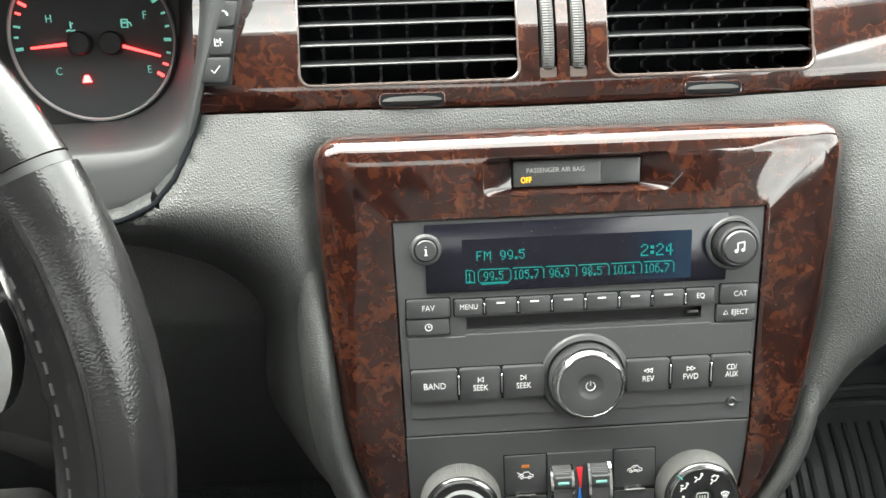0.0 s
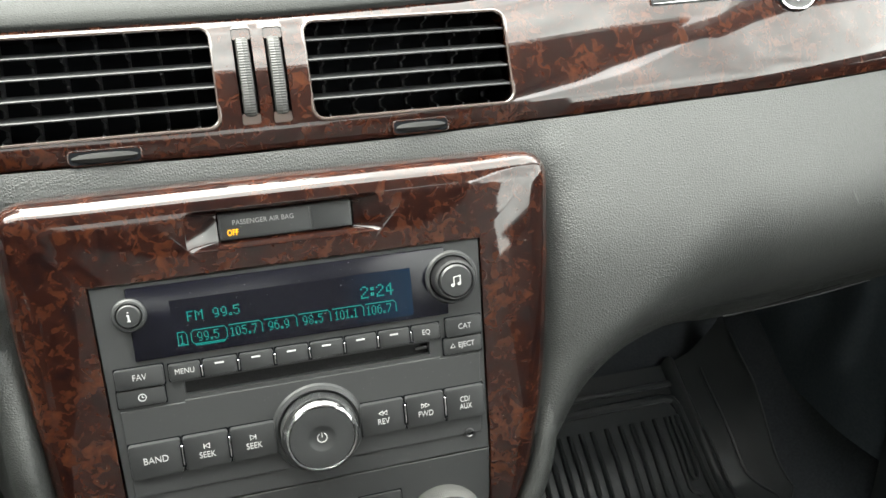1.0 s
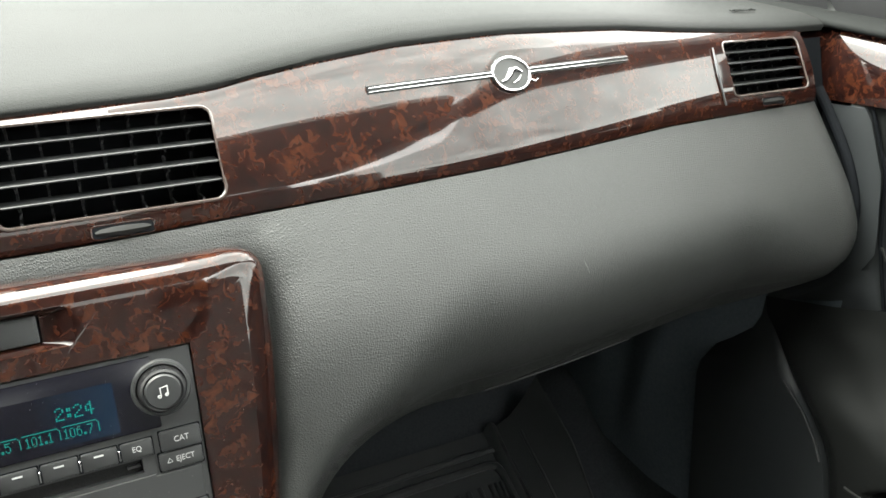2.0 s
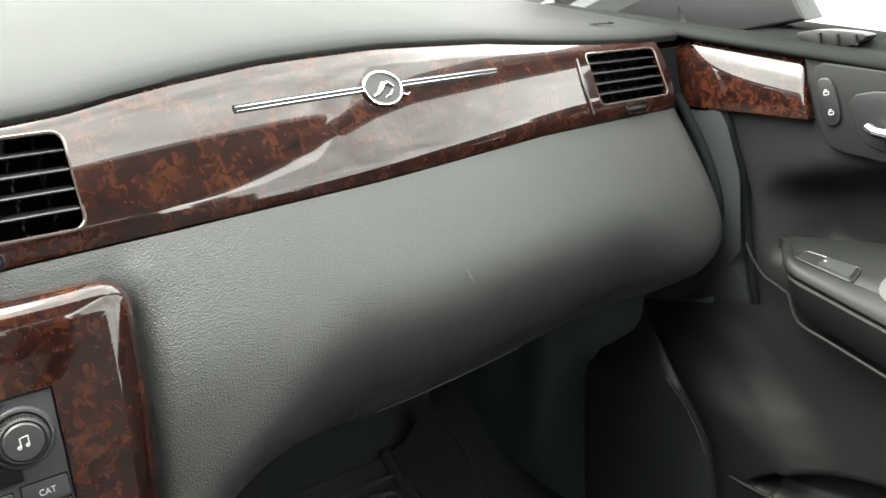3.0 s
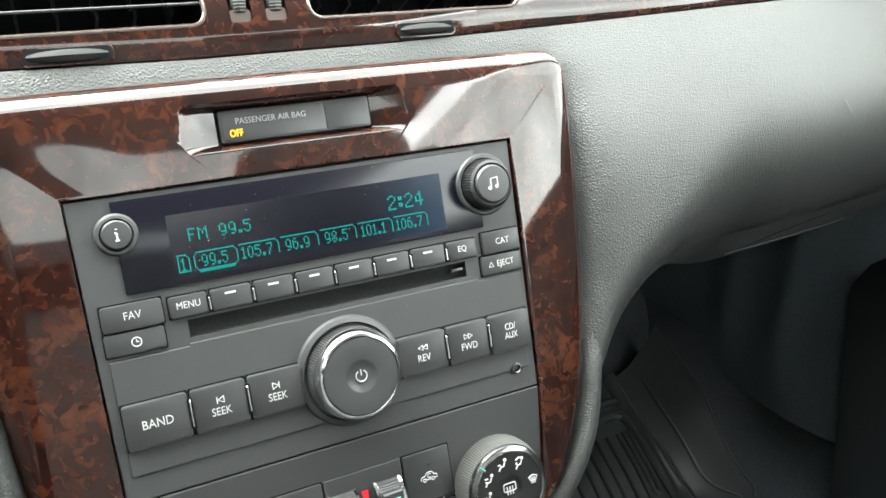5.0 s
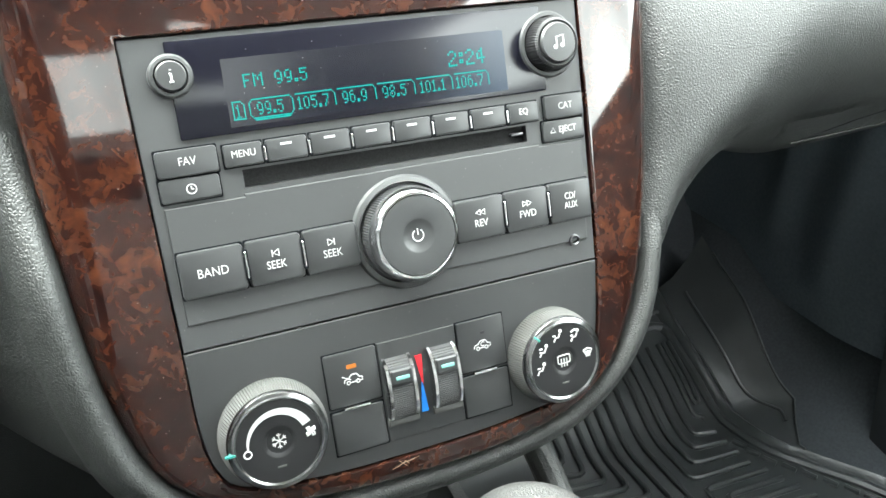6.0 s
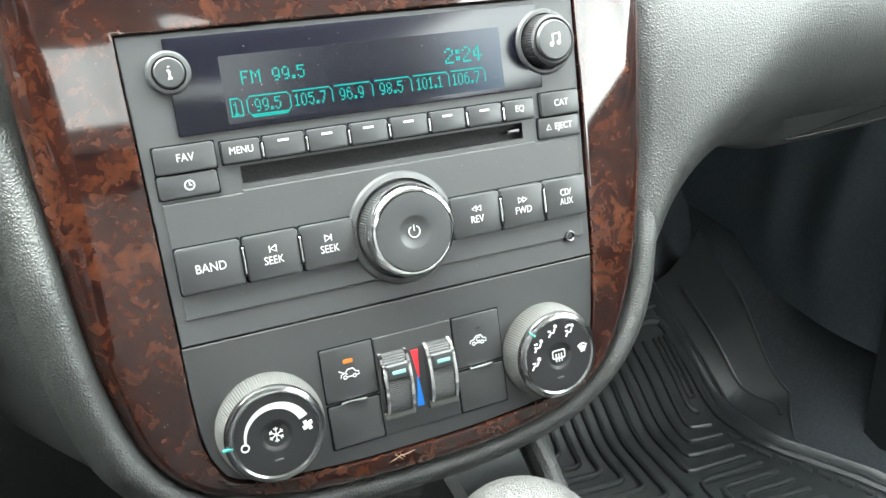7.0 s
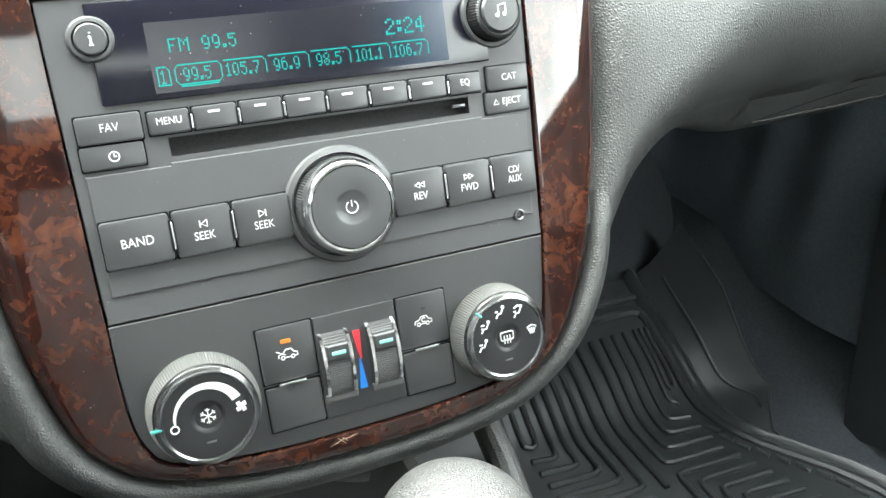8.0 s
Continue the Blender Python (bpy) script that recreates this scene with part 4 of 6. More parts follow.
for x in (0.0790, 0.0944):
    wheel = thing("vent_thumbwheel", (x + 0.0034, 0.04, 0.066), "grey ribbed thumbwheel in a slot between the vents", "thumbwheel", "vent thumbwheels")
    zc, half = 0.0880, 0.0195
    rows = []
    for k in range(61):
        a = -1 + 2 * k / 60
        z = zc + half * a
        y = band_y(x, zc) + 0.23 * half * a + 0.0030 - 0.0064 * (1 - a * a) ** 0.5 + (0.0003 if k % 2 else 0)
        rows.append([(x + 0.0002, y + 0.010, z), (x + 0.0002, y + 0.0018, z), (x + 0.0008, y + 0.0004, z), (x + 0.0034, y - 0.0004, z), (x + 0.0060, y + 0.0004, z), (x + 0.0066, y + 0.0018, z), (x + 0.0066, y + 0.010, z)])
    part("disc", sheet(rows), material("grey_wheel_plastic", (0.026, 0.026, 0.025), 0.5), wheel, smooth=10)
    part("scoop", loft([on_band(rounded(x - 0.0010, x + 0.0078, 0.0652, 0.0705, 0.001, 3), 0.0008), on_band(rounded(x - 0.0010, x + 0.0078, 0.0652, 0.0705, 0.001, 3), 0.006)]), LIP, wheel, "polished scoop under the wheel")
    part("slot_lid", loft([on_band(rounded(x - 0.0011, x + 0.0079, 0.1065, 0.1118, 0.0008, 2), 0.0012), on_band(rounded(x - 0.0011, x + 0.0079, 0.1065, 0.1118, 0.0008, 2), 0.006)]), WOOD, wheel, "wooden lid above the wheel")

TAB = material("grey_slider_plastic", (0.012, 0.012, 0.0118), 0.55, spec=0.2)
for a, b, z in ((-0.0035, 0.0292, 0.0531), (0.1526, 0.1820, 0.0536), (0.6655, 0.6945, 0.0715)):
    tab = thing("vent_slider", ((a + b) / 2, band_y((a + b) / 2, z), z), "small grey slider in a dark slot under the vent", "slider", "vent sliders")
    tall = 0.0066
    # uncut band: a near-black plate paints the shade of the slot
    part("recess", loft([on_band(rounded(a + 0.0003, b - 0.0003, z + 0.0003, z + tall - 0.0003, 0.002, 3), -0.0004), on_band(rounded(a + 0.0003, b - 0.0003, z + 0.0003, z + tall - 0.0003, 0.002, 3), 0.006)]), VOID, tab)
    rows = []
    for k in range(17):
        s = -1 + 2 * k / 16
        x = (a + b) / 2 + s * ((b - a) / 2 - 0.0016)
        h = 0.0022 - 0.0009 * s * s
        y = band_y(x, z + tall / 2) - 0.0024 + 0.0018 * s * s
        zc = z + tall / 2
        rows.append([(x, y + 0.005, zc - h), (x, y + 0.0006, zc - h), (x, y, zc - 0.6 * h), (x, y - 0.0004, zc - 0.1 * h), (x, y + 0.0002, zc + 0.5 * h), (x, y + 0.0010, zc + h), (x, y + 0.005, zc + h)])
    part("tab", loft(rows), TAB, tab)
    part("rim", rim_on_band(rounded(a, b, z, z + tall, 0.002, 4), 0.0005, 0.0, 6), WOOD, tab)


# chrome badge: ring, plain swoosh, long bar
badge = thing("chrome_badge", (0.41, 0.045, 0.11), "chrome ring badge with a long thin bar on wood", "badge")


def bar_z(x):
    return 0.1128 + (x - 0.3097) * (0.1180 - 0.1128) / 0.2023


def bar(x0, x1, half):
    rows = []
    for k in range(25):
        x = x0 + (x1 - x0) * k / 24
        z = bar_z(x)
        y = band_y(x, z)
        rows.append([(x, y + 0.001, z - half), (x, y - 0.0012, z - half * 0.8), (x, y - 0.0016, z), (x, y - 0.0012, z + half * 0.8), (x, y + 0.001, z + half)])
    return loft(rows)


for a, b in ((0.3087, 0.3925), (0.4205, 0.5134)):
    back = part("bar", bar(a, b, 0.0026), BLACK, badge, "dark backing of the chrome bar")
    for off in (-0.0011, 0.0011):
        part("chrome_line", tube([(a + 0.0008 + (b - a - 0.0016) * k / 16, band_y(a + (b - a) * k / 16, 0.115) - 0.0016, bar_z(a + (b - a) * k / 16) + off) for k in range(17)], 0.00055, 8), CHROME, back)
ring = [(0.4065 + 0.0140 * math.cos(t), 0.1143 + 0.0105 * math.sin(t)) for t in [2 * math.pi * k / 40 for k in range(40)]]
part("disc", loft([on_band(ring, 0.001), on_band(ring, -0.0012)]), material("grey_badge_field", (0.03, 0.03, 0.03), 0.5), badge)
part("ring", rim_on_band(ring, 0.0008, -0.0016), CHROME, badge)
part("ring_edge", rim_on_band(ring, 0.0014, -0.0004), BLACK, badge, "dark edge behind the ring")
swoosh = [(0.3975, 0.1100), (0.4010, 0.1108), (0.4048, 0.1138), (0.4070, 0.1165), (0.4105, 0.1172), (0.4148, 0.1150)]
part("swoosh", tube(on_band(swoosh, -0.0016), [0.0006, 0.0014, 0.0019, 0.0019, 0.0014, 0.0005], 8), CHROME, badge)
part("swoosh", tube(on_band([(0.4060, 0.1085), (0.4100, 0.1100), (0.4130, 0.1128)], -0.0016), [0.0004, 0.0011, 0.0005], 8), CHROME, badge)
part("swoosh", tube(on_band([(0.4180, 0.1105), (0.4235, 0.1085), (0.4265, 0.1100)], -0.0010), [0.0006, 0.0009, 0.0004], 8), CHROME, badge)

strip = thing("chrome_strip", (0.615, 0.085, 0.075), "slim curved chrome strip beside the side vent", "trim strip")
part("strip", tube([(0.6165 - 0.0025 * math.sin(math.pi * k / 16), band_y(0.616, 0.0762 + 0.0455 * k / 16) - 0.0012, 0.0762 + 0.0455 * k / 16) for k in range(17)], [0.0013 - 0.0006 * abs(k / 8 - 1) for k in range(17)], 10), DARK_METAL, strip)

# ---- driver's side: cluster, trip buttons, steering wheel ----
cluster = thing("instrument_cluster", (-0.165, 0.07, 0.04), "dark instrument cluster with fuel and temperature gauges and red needles", "instrument cluster")
SURROUND = grained("cluster_plastic", (0.030, 0.031, 0.032), (0.038, 0.039, 0.040), 0.5, 1200, 0.15, 0.0002)


def cluster_shroud():
    """Plate beside the pad, dished back to the gauges."""
    edge = [(-0.0690, 0.150), (-0.0700, 0.115), (-0.0840, 0.085), (-0.0935, 0.0560), (-0.0985, 0.0400), (-0.1060, 0.0235), (-0.1170, 0.0105), (-0.1330, 0.0035), (-0.155, 0.0), (-0.20, -0.002), (-0.26, -0.002), (-0.32, 0.01)]
    lip = [(-0.0840, 0.150), (-0.0850, 0.115), (-0.0900, 0.090), (-0.0985, 0.0600), (-0.1040, 0.0480), (-0.1130, 0.0405), (-0.1220, 0.0375), (-0.1360, 0.0360), (-0.155, 0.0355), (-0.20, 0.0355), (-0.26, 0.0355), (-0.32, 0.04)]
    deep = [(-0.1130, 0.150), (-0.1150, 0.120), (-0.1160, 0.100), (-0.1180, 0.082), (-0.1225, 0.070), (-0.1290, 0.0610), (-0.1370, 0.0545), (-0.1470, 0.0495), (-0.160, 0.0470), (-0.20, 0.0460), (-0.26, 0.0460), (-0.32, 0.05)]
    rows = []
    for (ax, az), (bx, bz), (cx, cz) in zip(curved(edge, 4), curved(lip, 4), curved(deep, 4)):
        rows.append([(ax, 0.050, az), (ax, 0.0275, az), (ax - 0.001, 0.0255, az + 0.001), (0.5 * ax + 0.5 * bx, 0.0262, 0.5 * az + 0.5 * bz), (bx + 0.002, 0.0280, bz - 0.001), (bx, 0.0310, bz + 0.0008), (0.7 * bx + 0.3 * cx, 0.052, 0.7 * bz + 0.3 * cz), (cx, 0.100, cz)])
    bm = sheet(rows)
    bmesh.ops.subdivide_edges(bm, edges=bm.edges[:], cuts=1, use_grid_fill=True)
    return bm


# unseen hood, added to shade the gauges and the pad beside them
shade_hood = []
for k in range(25):
    x = -0.36 + 0.285 * k / 24
    z = 0.150 + 0.030 * math.sin(math.pi * min(1.0, (k + 1) / 25)) ** 0.6
    shade_hood.append([(x, 0.13, z + 0.012), (x, 0.060, z + 0.010), (x, 0.018, z + 0.004), (x, 0.012, z), (x, 0.016, z - 0.004), (x, 0.060, z - 0.002), (x, 0.13, z - 0.002)])
part("shade_hood", loft(shade_hood), SURROUND, cluster, smooth=60)
part("shroud", cluster_shroud(), SURROUND, cluster, smooth=70)
GX, GZ, GR, GY = -0.165, 0.0940, 0.0455, 0.1000
part("gauge_face", lathe([(GR, 0.0), (GR, 0.001), (0, 0.001)], GX, GY, GZ, 64), material("gauge_black", (0.016, 0.018, 0.020), 0.5), cluster)
part("gauge_ring", lathe([(GR + 0.001, -0.001), (GR + 0.001, 0.003), (GR, 0.0036), (GR - 0.0008, 0.002)], GX, GY, GZ, 72), material("grey_gauge_ring", (0.26, 0.265, 0.265), 0.4), cluster)
part("backing", slab([(-0.34, 0.03), (-0.10, 0.03), (-0.10, 0.17), (-0.34, 0.17)], GY + 0.003, GY + 0.01), BLACK, cluster)
MINT = material("mint_print", (0.10, 0.34, 0.29), 0.5, emit=0.03)
NEEDLE = material("red_needle", (0.85, 0.03, 0.03), 0.4, emit=0.25)
for hx, hz, tx, tz in ((-0.1717, 0.0914, -0.1985, 0.0893), (-0.1539, 0.0908, -0.1275, 0.0828)):
    hub = part("needle_hub", lathe([(0.0066, 0.001), (0.0066, 0.006), (0.0058, 0.0072), (0, 0.0074)], hx, GY, hz, 32), BLACK, cluster)
    part("needle", tube([(hx, GY - 0.005, hz), (tx, GY - 0.005, tz)], [0.0011, 0.0006], 6), NEEDLE, hub, "red needle")
for a, mat, size in [(28, MINT, 4), (17, MINT, 2.4), (7, MINT, 2.4), (-3, MINT, 4), (-13, MINT, 2.4), (-22, NEEDLE, 3), (-31, NEEDLE, 4), (42, MINT, 4.5), (152, NEEDLE, 4.5), (160, NEEDLE, 3), (170, MINT, 3.5), (178, MINT, 2.4), (187, MINT, 4)]:
    c, s = math.cos(radians(a)), math.sin(radians(a))
    part("tick", tube([(GX + (GR - 0.002) * c, GY - 0.001, GZ + (GR - 0.002) * s), (GX + (GR - 0.002 - size * 0.001) * c, GY - 0.001, GZ + (GR - 0.002 - size * 0.001) * s)], 0.0007 if size < 4 else 0.001, 6), mat, cluster)
for word, x, z in (("H", -0.1882, 0.1050), ("C", -0.1862, 0.0760), ("F", -0.1351, 0.1055), ("E", -0.1355, 0.0755)):
    part("lettering", lettering(word, x, z, GY - 0.0012, 0.0042), MINT, cluster)
part("symbol", strokes([[(-1, 0.7), (0.2, 0.7), (0.2, -0.8), (-1, -0.8), (-1, 0.7)], [(-1, 0.1), (0.2, 0.1)], [(0.2, 0.2), (0.8, 0), (0.9, -0.6)]], -0.1455, 0.1015, GY - 0.0012, 0.0028, 0.0005), MINT, cluster)
part("symbol", strokes([[(0, 1.2), (0, -0.2)], [(0, 0.8), (0.5, 0.8)], [(-1, -0.7), (-0.4, -0.5), (0.2, -0.7), (0.8, -0.5)]], -0.1765, 0.1000, GY - 0.0012, 0.0027, 0.0005), MINT, cluster)
part("warning_lamp", tube([(-0.1712, GY - 0.0012, 0.0735), (-0.1712, GY - 0.0012, 0.0712), (-0.1712, GY - 0.0012, 0.0695)], [0.0012, 0.0020, 0.0026], 10), material("lit_red", (0.9, 0.03, 0.03), 0.5, emit=0.7), cluster, "lit red warning lamp")

panel = thing("trip_button_panel", (-0.08, 0.03, 0.068), "column of charcoal trip computer buttons beside the cluster", "button panel")


def lean_key(z0, z1):
    def edge(z):
        return -0.0828 + (z - 0.1064) * 0.212
    pts = [(edge(z0) + 0.0008, z0), (edge(z0) + 0.0130, z0), (edge(z1) + 0.0130, z1), (edge(z1) + 0.0004, z1)]
    return slab(soften([p for q in range(4) for p in (tuple(0.92 * a + 0.08 * b for a, b in zip(pts[q], pts[q - 1])), tuple(0.92 * a + 0.08 * b for a, b in zip(pts[q], pts[(q + 1) % 4])))], 1), 0.0262, 0.04, 0.0006, 2)


part("backing", slab([(-0.0925, 0.0672), (-0.0765, 0.0672), (-0.0665, 0.125), (-0.080, 0.125)], 0.0290, 0.05), BLACK, panel)
for z0, z1, sign in ((0.0687, 0.0806, [[(-1, 0), (-0.4, -0.7), (1, 0.9)]]), (0.0818, 0.0937, [[(-0.9, 0.8), (-0.9, -0.8), (0, -0.8)], [(-0.6, 0.5), (0, 0.5), (-0.6, 0), (0, 0)], [(0.3, 0.9), (0.3, -0.8)], [(0.3, 0), (0.9, 0)]]), (0.0949, 0.1068, CAR[:1] + [[(0.9, 0.6), (0.9, -0.2)]]), (0.1080, 0.1200, None)):
    k = part("key", lean_key(z0, z1), BUTTON, panel)
    zm = (z0 + z1) / 2
    if sign:
        part("symbol", strokes(sign, -0.0828 + (zm - 0.1064) * 0.212 + 0.0068, zm, 0.0261, 0.0022, 0.00032), PRINT, k)

wheel = thing("steering_wheel", (-0.265, -0.155, -0.035), "worn black leather steering wheel with stitching and silver spoke trim", "steering wheel")
WX, WZ, WR = -0.2655, -0.035, 0.1805
SHINY = grained("worn_leather", (0.006, 0.006, 0.0064), (0.011, 0.011, 0.0113), 0.24, 720, 0.15, 0.0002)
SHINY.node_tree.nodes["Principled BSDF"].inputs["Specular IOR Level"].default_value = 0.42
vary(SHINY, 60, 0.15, 0.28, "Roughness")


def on_rim(a, r=WR, push=0.0):
    z = WZ + r * math.sin(a)
    return (WX + r * math.cos(a), -0.155 + 0.09 * (z - WZ) + push, z)


def rim_arc(a0, a1, r0, n=40):
    bm = tube([on_rim(radians(a0 + (a1 - a0) * k / n)) for k in range(n + 1)], r0, 20)
    return bm


part("rim", rim_arc(27.5, 152, 0.0162), SHINY, wheel, "smooth black upper rim")
part("rim", rim_arc(-205, 26.5, 0.0172, 80), SHINY, wheel, "grained black leather lower rim")
for a in (27, -207):
    part("seam", rim_arc(a - 0.5, a + 0.5, 0.0158, 2), BLACK, wheel)
part("seam", tube([on_rim(radians(-60 + 84 * k / 40), WR + 0.0012, -0.0170) for k in range(41)], 0.0011, 6), SHINY, wheel)
for k in range(26):
    a = radians(-34 + 2.1 * k)
    part("stitch", tube([on_rim(a, WR - 0.0085, -0.0148), on_rim(a + 0.020, WR - 0.0085, -0.0148)], 0.0006, 5), material("grey_thread", (0.022, 0.022, 0.022), 0.8) if k == 0 else bpy.data.materials["grey_thread"], wheel)


def spoke(sign):
    rows = []
    for k in range(13):
        s = k / 12
        x = WX + sign * (0.055 + (WR - 0.069) * s)
        h = 0.020 + 0.018 * abs(2 * s - 1) ** 2 + 0.016 * s ** 4
        y = -0.140 - 0.012 * math.sin(s * 3.0)
        z = WZ + 0.030 - 0.004 * s
        rows.append([(x, y + 0.016, z - h), (x, y + 0.004, z - h * 0.96), (x, y - 0.003, z - h * 0.6), (x, y - 0.005, z), (x, y - 0.003, z + h * 0.6), (x, y + 0.004, z + h * 0.96), (x, y + 0.016, z + h)])
    return loft(rows)


for sign in (1, -1):
    part("spoke", spoke(sign), SHINY, wheel)
    part("spoke_trim", slab(soften([(WX + sign * 0.06, WZ + 0.012), (WX + sign * 0.146, WZ + 0.006), (WX + sign * 0.158, WZ + 0.030), (WX + sign * 0.149, WZ + 0.058), (WX + sign * 0.06, WZ + 0.050)], 2), -0.1575, -0.147, 0.002, 2), SATIN, wheel, "satin silver spoke trim")
    part("button_pod", slab(rounded(WX + sign * 0.135 - 0.02, WX + sign * 0.135 + 0.02, WZ - 0.060, WZ - 0.018, 0.008, 4), -0.1600, -0.142, 0.003, 3), BUTTON, wheel)
part("airbag_cover", lathe([(0.066, -0.02), (0.066, 0.006), (0.058, 0.020), (0.03, 0.026), (0, 0.028)], WX, -0.148, WZ + 0.012, 48), DARK_PLASTIC, wheel)
part("symbol", strokes([[(-1, 1.4), (1, 1.4)], [(0, 2.4), (0, 0.4)], [(-0.7, -0.6), (0.7, -1.6), (-0.7, -2.6), (-0.7, -0.6)]], WX + 0.1475, WZ - 0.032, -0.1602, 0.0022, 0.0004), PRINT, wheel)
column = thing("steering_column", (-0.265, -0.05, -0.05), "black plastic steering column cover behind the wheel", "steering column")
part("cover", joined(box(-0.315, -0.215, -0.12, 0.06, -0.11, 0.0, 0.02, 4)), DARK_PLASTIC, column)
stalk = thing("wiper_stalk", (-0.16, -0.06, -0.05), "grey ribbed stalk behind the steering wheel", "stalk")
ribs = []
for k in range(13):
    ribs.append((0.0115 - (0.001 if k % 2 else 0), 0.001 * k))
bm = lathe([(0, -0.002)] + ribs + [(0, 0.013)], 0, 0, 0, 28)
bm.transform(pose(-0.131, -0.045, -0.058, 0, 0, 65))
part("grip", bm, DIAL_GREY, stalk)
part("shaft", tube([(-0.135, -0.044, -0.058), (-0.22, -0.035, -0.058)], 0.005, 10), DARK_PLASTIC, stalk)

seam_line = []
for k in range(70):
    x = -0.30 + (0.30 - 0.0918) * k / 69
    z = between(x, CLUSTER_EDGE)
    seam_line.append((x, pad_y(x, z) + roll(x, z) - 0.0005, z))
part("pad_seam", tube(seam_line, 0.0016, 8), VOID, cluster, "black joint round the cluster")

# ---- passenger door ----
door = thing("passenger_door", (0.77, -0.2, -0.3), "charcoal passenger door panel with wood trim and an armrest", "car door")


def door_x(y, z):
    """The inner face of the door: a hollow above the armrest, a swelling below."""
    base = 0.778 + 0.02 * ease(z, 0.06, 0.16)
    hollow = 0.046 * ease(0.056 - y, 0.0, 0.05) * ease(z + 0.30 * max(0.0, 0.03 - y), -0.085, -0.066) * (1 - ease(z + 0.05 * y, -0.030, 0.000))
    below = 0.014 * (1 - ease(z + 0.30 * (0.06 - y), -0.245, -0.165))
    return base + hollow + below


def door_front(z):
    return between(z, [(-0.5, 0.085), (-0.30, 0.080), (-0.12, 0.066), (-0.06, 0.066), (0.0, 0.058), (0.055, 0.066), (0.16, 0.13)])


def door_panel():
    rows = []
    for i in range(61):
        s = i / 60
        z = -0.46 + 0.625 * s
        front = door_front(z)
        row = [(door_x(front, z) + 0.03, front + 0.001, z), (door_x(front, z) + 0.003, front, z)]
        for y in [front - 0.003 - 0.006 * k for k in range(40)] + [-0.5, -0.9]:
            h = -0.46 + s * (min(0.158, 0.141 + 0.34 * (y - 0.127)) + 0.46)
            row.append((door_x(y, h), y, h))
        rows.append(row)
    return sheet(rows)


DOOR_GREY = grained("door_vinyl", (0.0115, 0.0125, 0.0123), (0.015, 0.016, 0.0157), 0.48, 800, 0.25, 0.0002)
DOOR_GREY.node_tree.nodes["Principled BSDF"].inputs["Specular IOR Level"].default_value = 0.2
part("panel", door_panel(), DOOR_GREY, door, smooth=60)


def side_plate(outline, x_in, x_out, bevel=0.002):
    """A plate in the door's plane with that outline of (y, z)."""
    bm = slab([(-y, z) for y, z in outline], x_in, x_out, bevel, 3)
    for v in bm.verts:
        v.co = Vector((v.co.y, -v.co.x, v.co.z))
    return bm


def door_inlay():
    """A crowned strip: upright below, leaning back above, with rolled edges."""
    rows = []
    for i in range(45):
        u = min(1.0, max(0.0, (i - 2) / 40))
        roll_u = [0.022, 0.0022][i] if i < 2 else ([0.0022, 0.022][i - 43] if i > 42 else 0.0)
        low, top = Vector((0.128 - 0.1365 * u, 0.0730 - 0.0308 * u)), Vector((0.150 - 0.1535 * u, 0.1430 - 0.0518 * u))
        row = []
        for k in range(25):
            v = min(1.0, max(0.0, (k - 2) / 20))
            roll = [0.022, 0.0022][k] if k < 2 else ([0.0022, 0.022][k - 23] if k > 22 else 0.0)
            out = (-0.0012 if k < 2 else 0.0012 if k > 22 else 0.0)
            p = low.lerp(top, v)
            row.append((0.7688 + 0.0135 * v ** 2.2 + max(roll, roll_u), p.x + (0.0012 if i < 2 else -0.0012 if i > 42 else 0.0), p.y + out))
        rows.append(row)
    return sheet(rows)


part("wood_trim", door_inlay(), WOOD, door, "glossy burl wood inlay", smooth=60)
plate = part("switch_plate", side_plate(soften([(-0.0100, 0.0895), (-0.05, 0.0775), (-0.20, 0.030), (-0.20, -0.05), (-0.062, 0.0030), (-0.030, 0.0120), (-0.016, 0.0240)], 2), 0.772, 0.80, 0.002), DOOR_GREY, door)
lock = part("lock_switch", side_plate(soften([(-0.0165, 0.0690), (-0.0240, 0.0745), (-0.0330, 0.0700), (-0.0375, 0.0400), (-0.0300, 0.0325), (-0.0205, 0.0370)], 2), 0.7695, 0.79, 0.0015), BLACK, plate, "black rocker switch for the locks")
for zc in (0.0615, 0.0455):
    bm = strokes([rounded(-1, 1, -1, 0.3, 0.2, 2) + [(1, 0.1)], [(-0.6, 0.3), (-0.6, 1), (0.4, 1)]], 0, 0, 0, 0.0020, 0.0003)
    bm.transform(pose(0.7693, -0.0265 - (0.0615 - zc) * 0.15, zc, 0, 0, -90))
    part("symbol", bm, PRINT, plate)
# flat black plate, painted for the shade inside the handle recess
recess = part("handle_recess_plate", side_plate(soften([(-0.040, 0.066), (-0.16, 0.030), (-0.16, -0.02), (-0.056, 0.0120), (-0.048, 0.026)], 2), 0.7705, 0.79, 0.001), BLACK, plate)
part("door_handle", tube([(0.764, -0.060, 0.030), (0.760, -0.066, 0.027), (0.758, -0.12, 0.008)], 0.004, 10), CHROME, plate, "chrome inside door handle")


def rest_in(y):
    """Inner edge of the armrest's top: how far out it stands, and its height."""
    w = 0.060 * ease(0.049 - y, 0.0, 0.055)
    return 0.789 - w, -0.0612 - 0.50 * max(0.0, 0.0190 - y) + 0.0012 * ease(0.049 - y, 0.0, 0.03)


def rest_z(x, y):
    xi, zi = rest_in(y)
    s = min(1.0, max(0.0, (x - xi) / max(0.004, 0.790 - xi)))
    return zi + (-0.0605 - 0.09 * max(0.0, 0.04 - y) - zi) * s


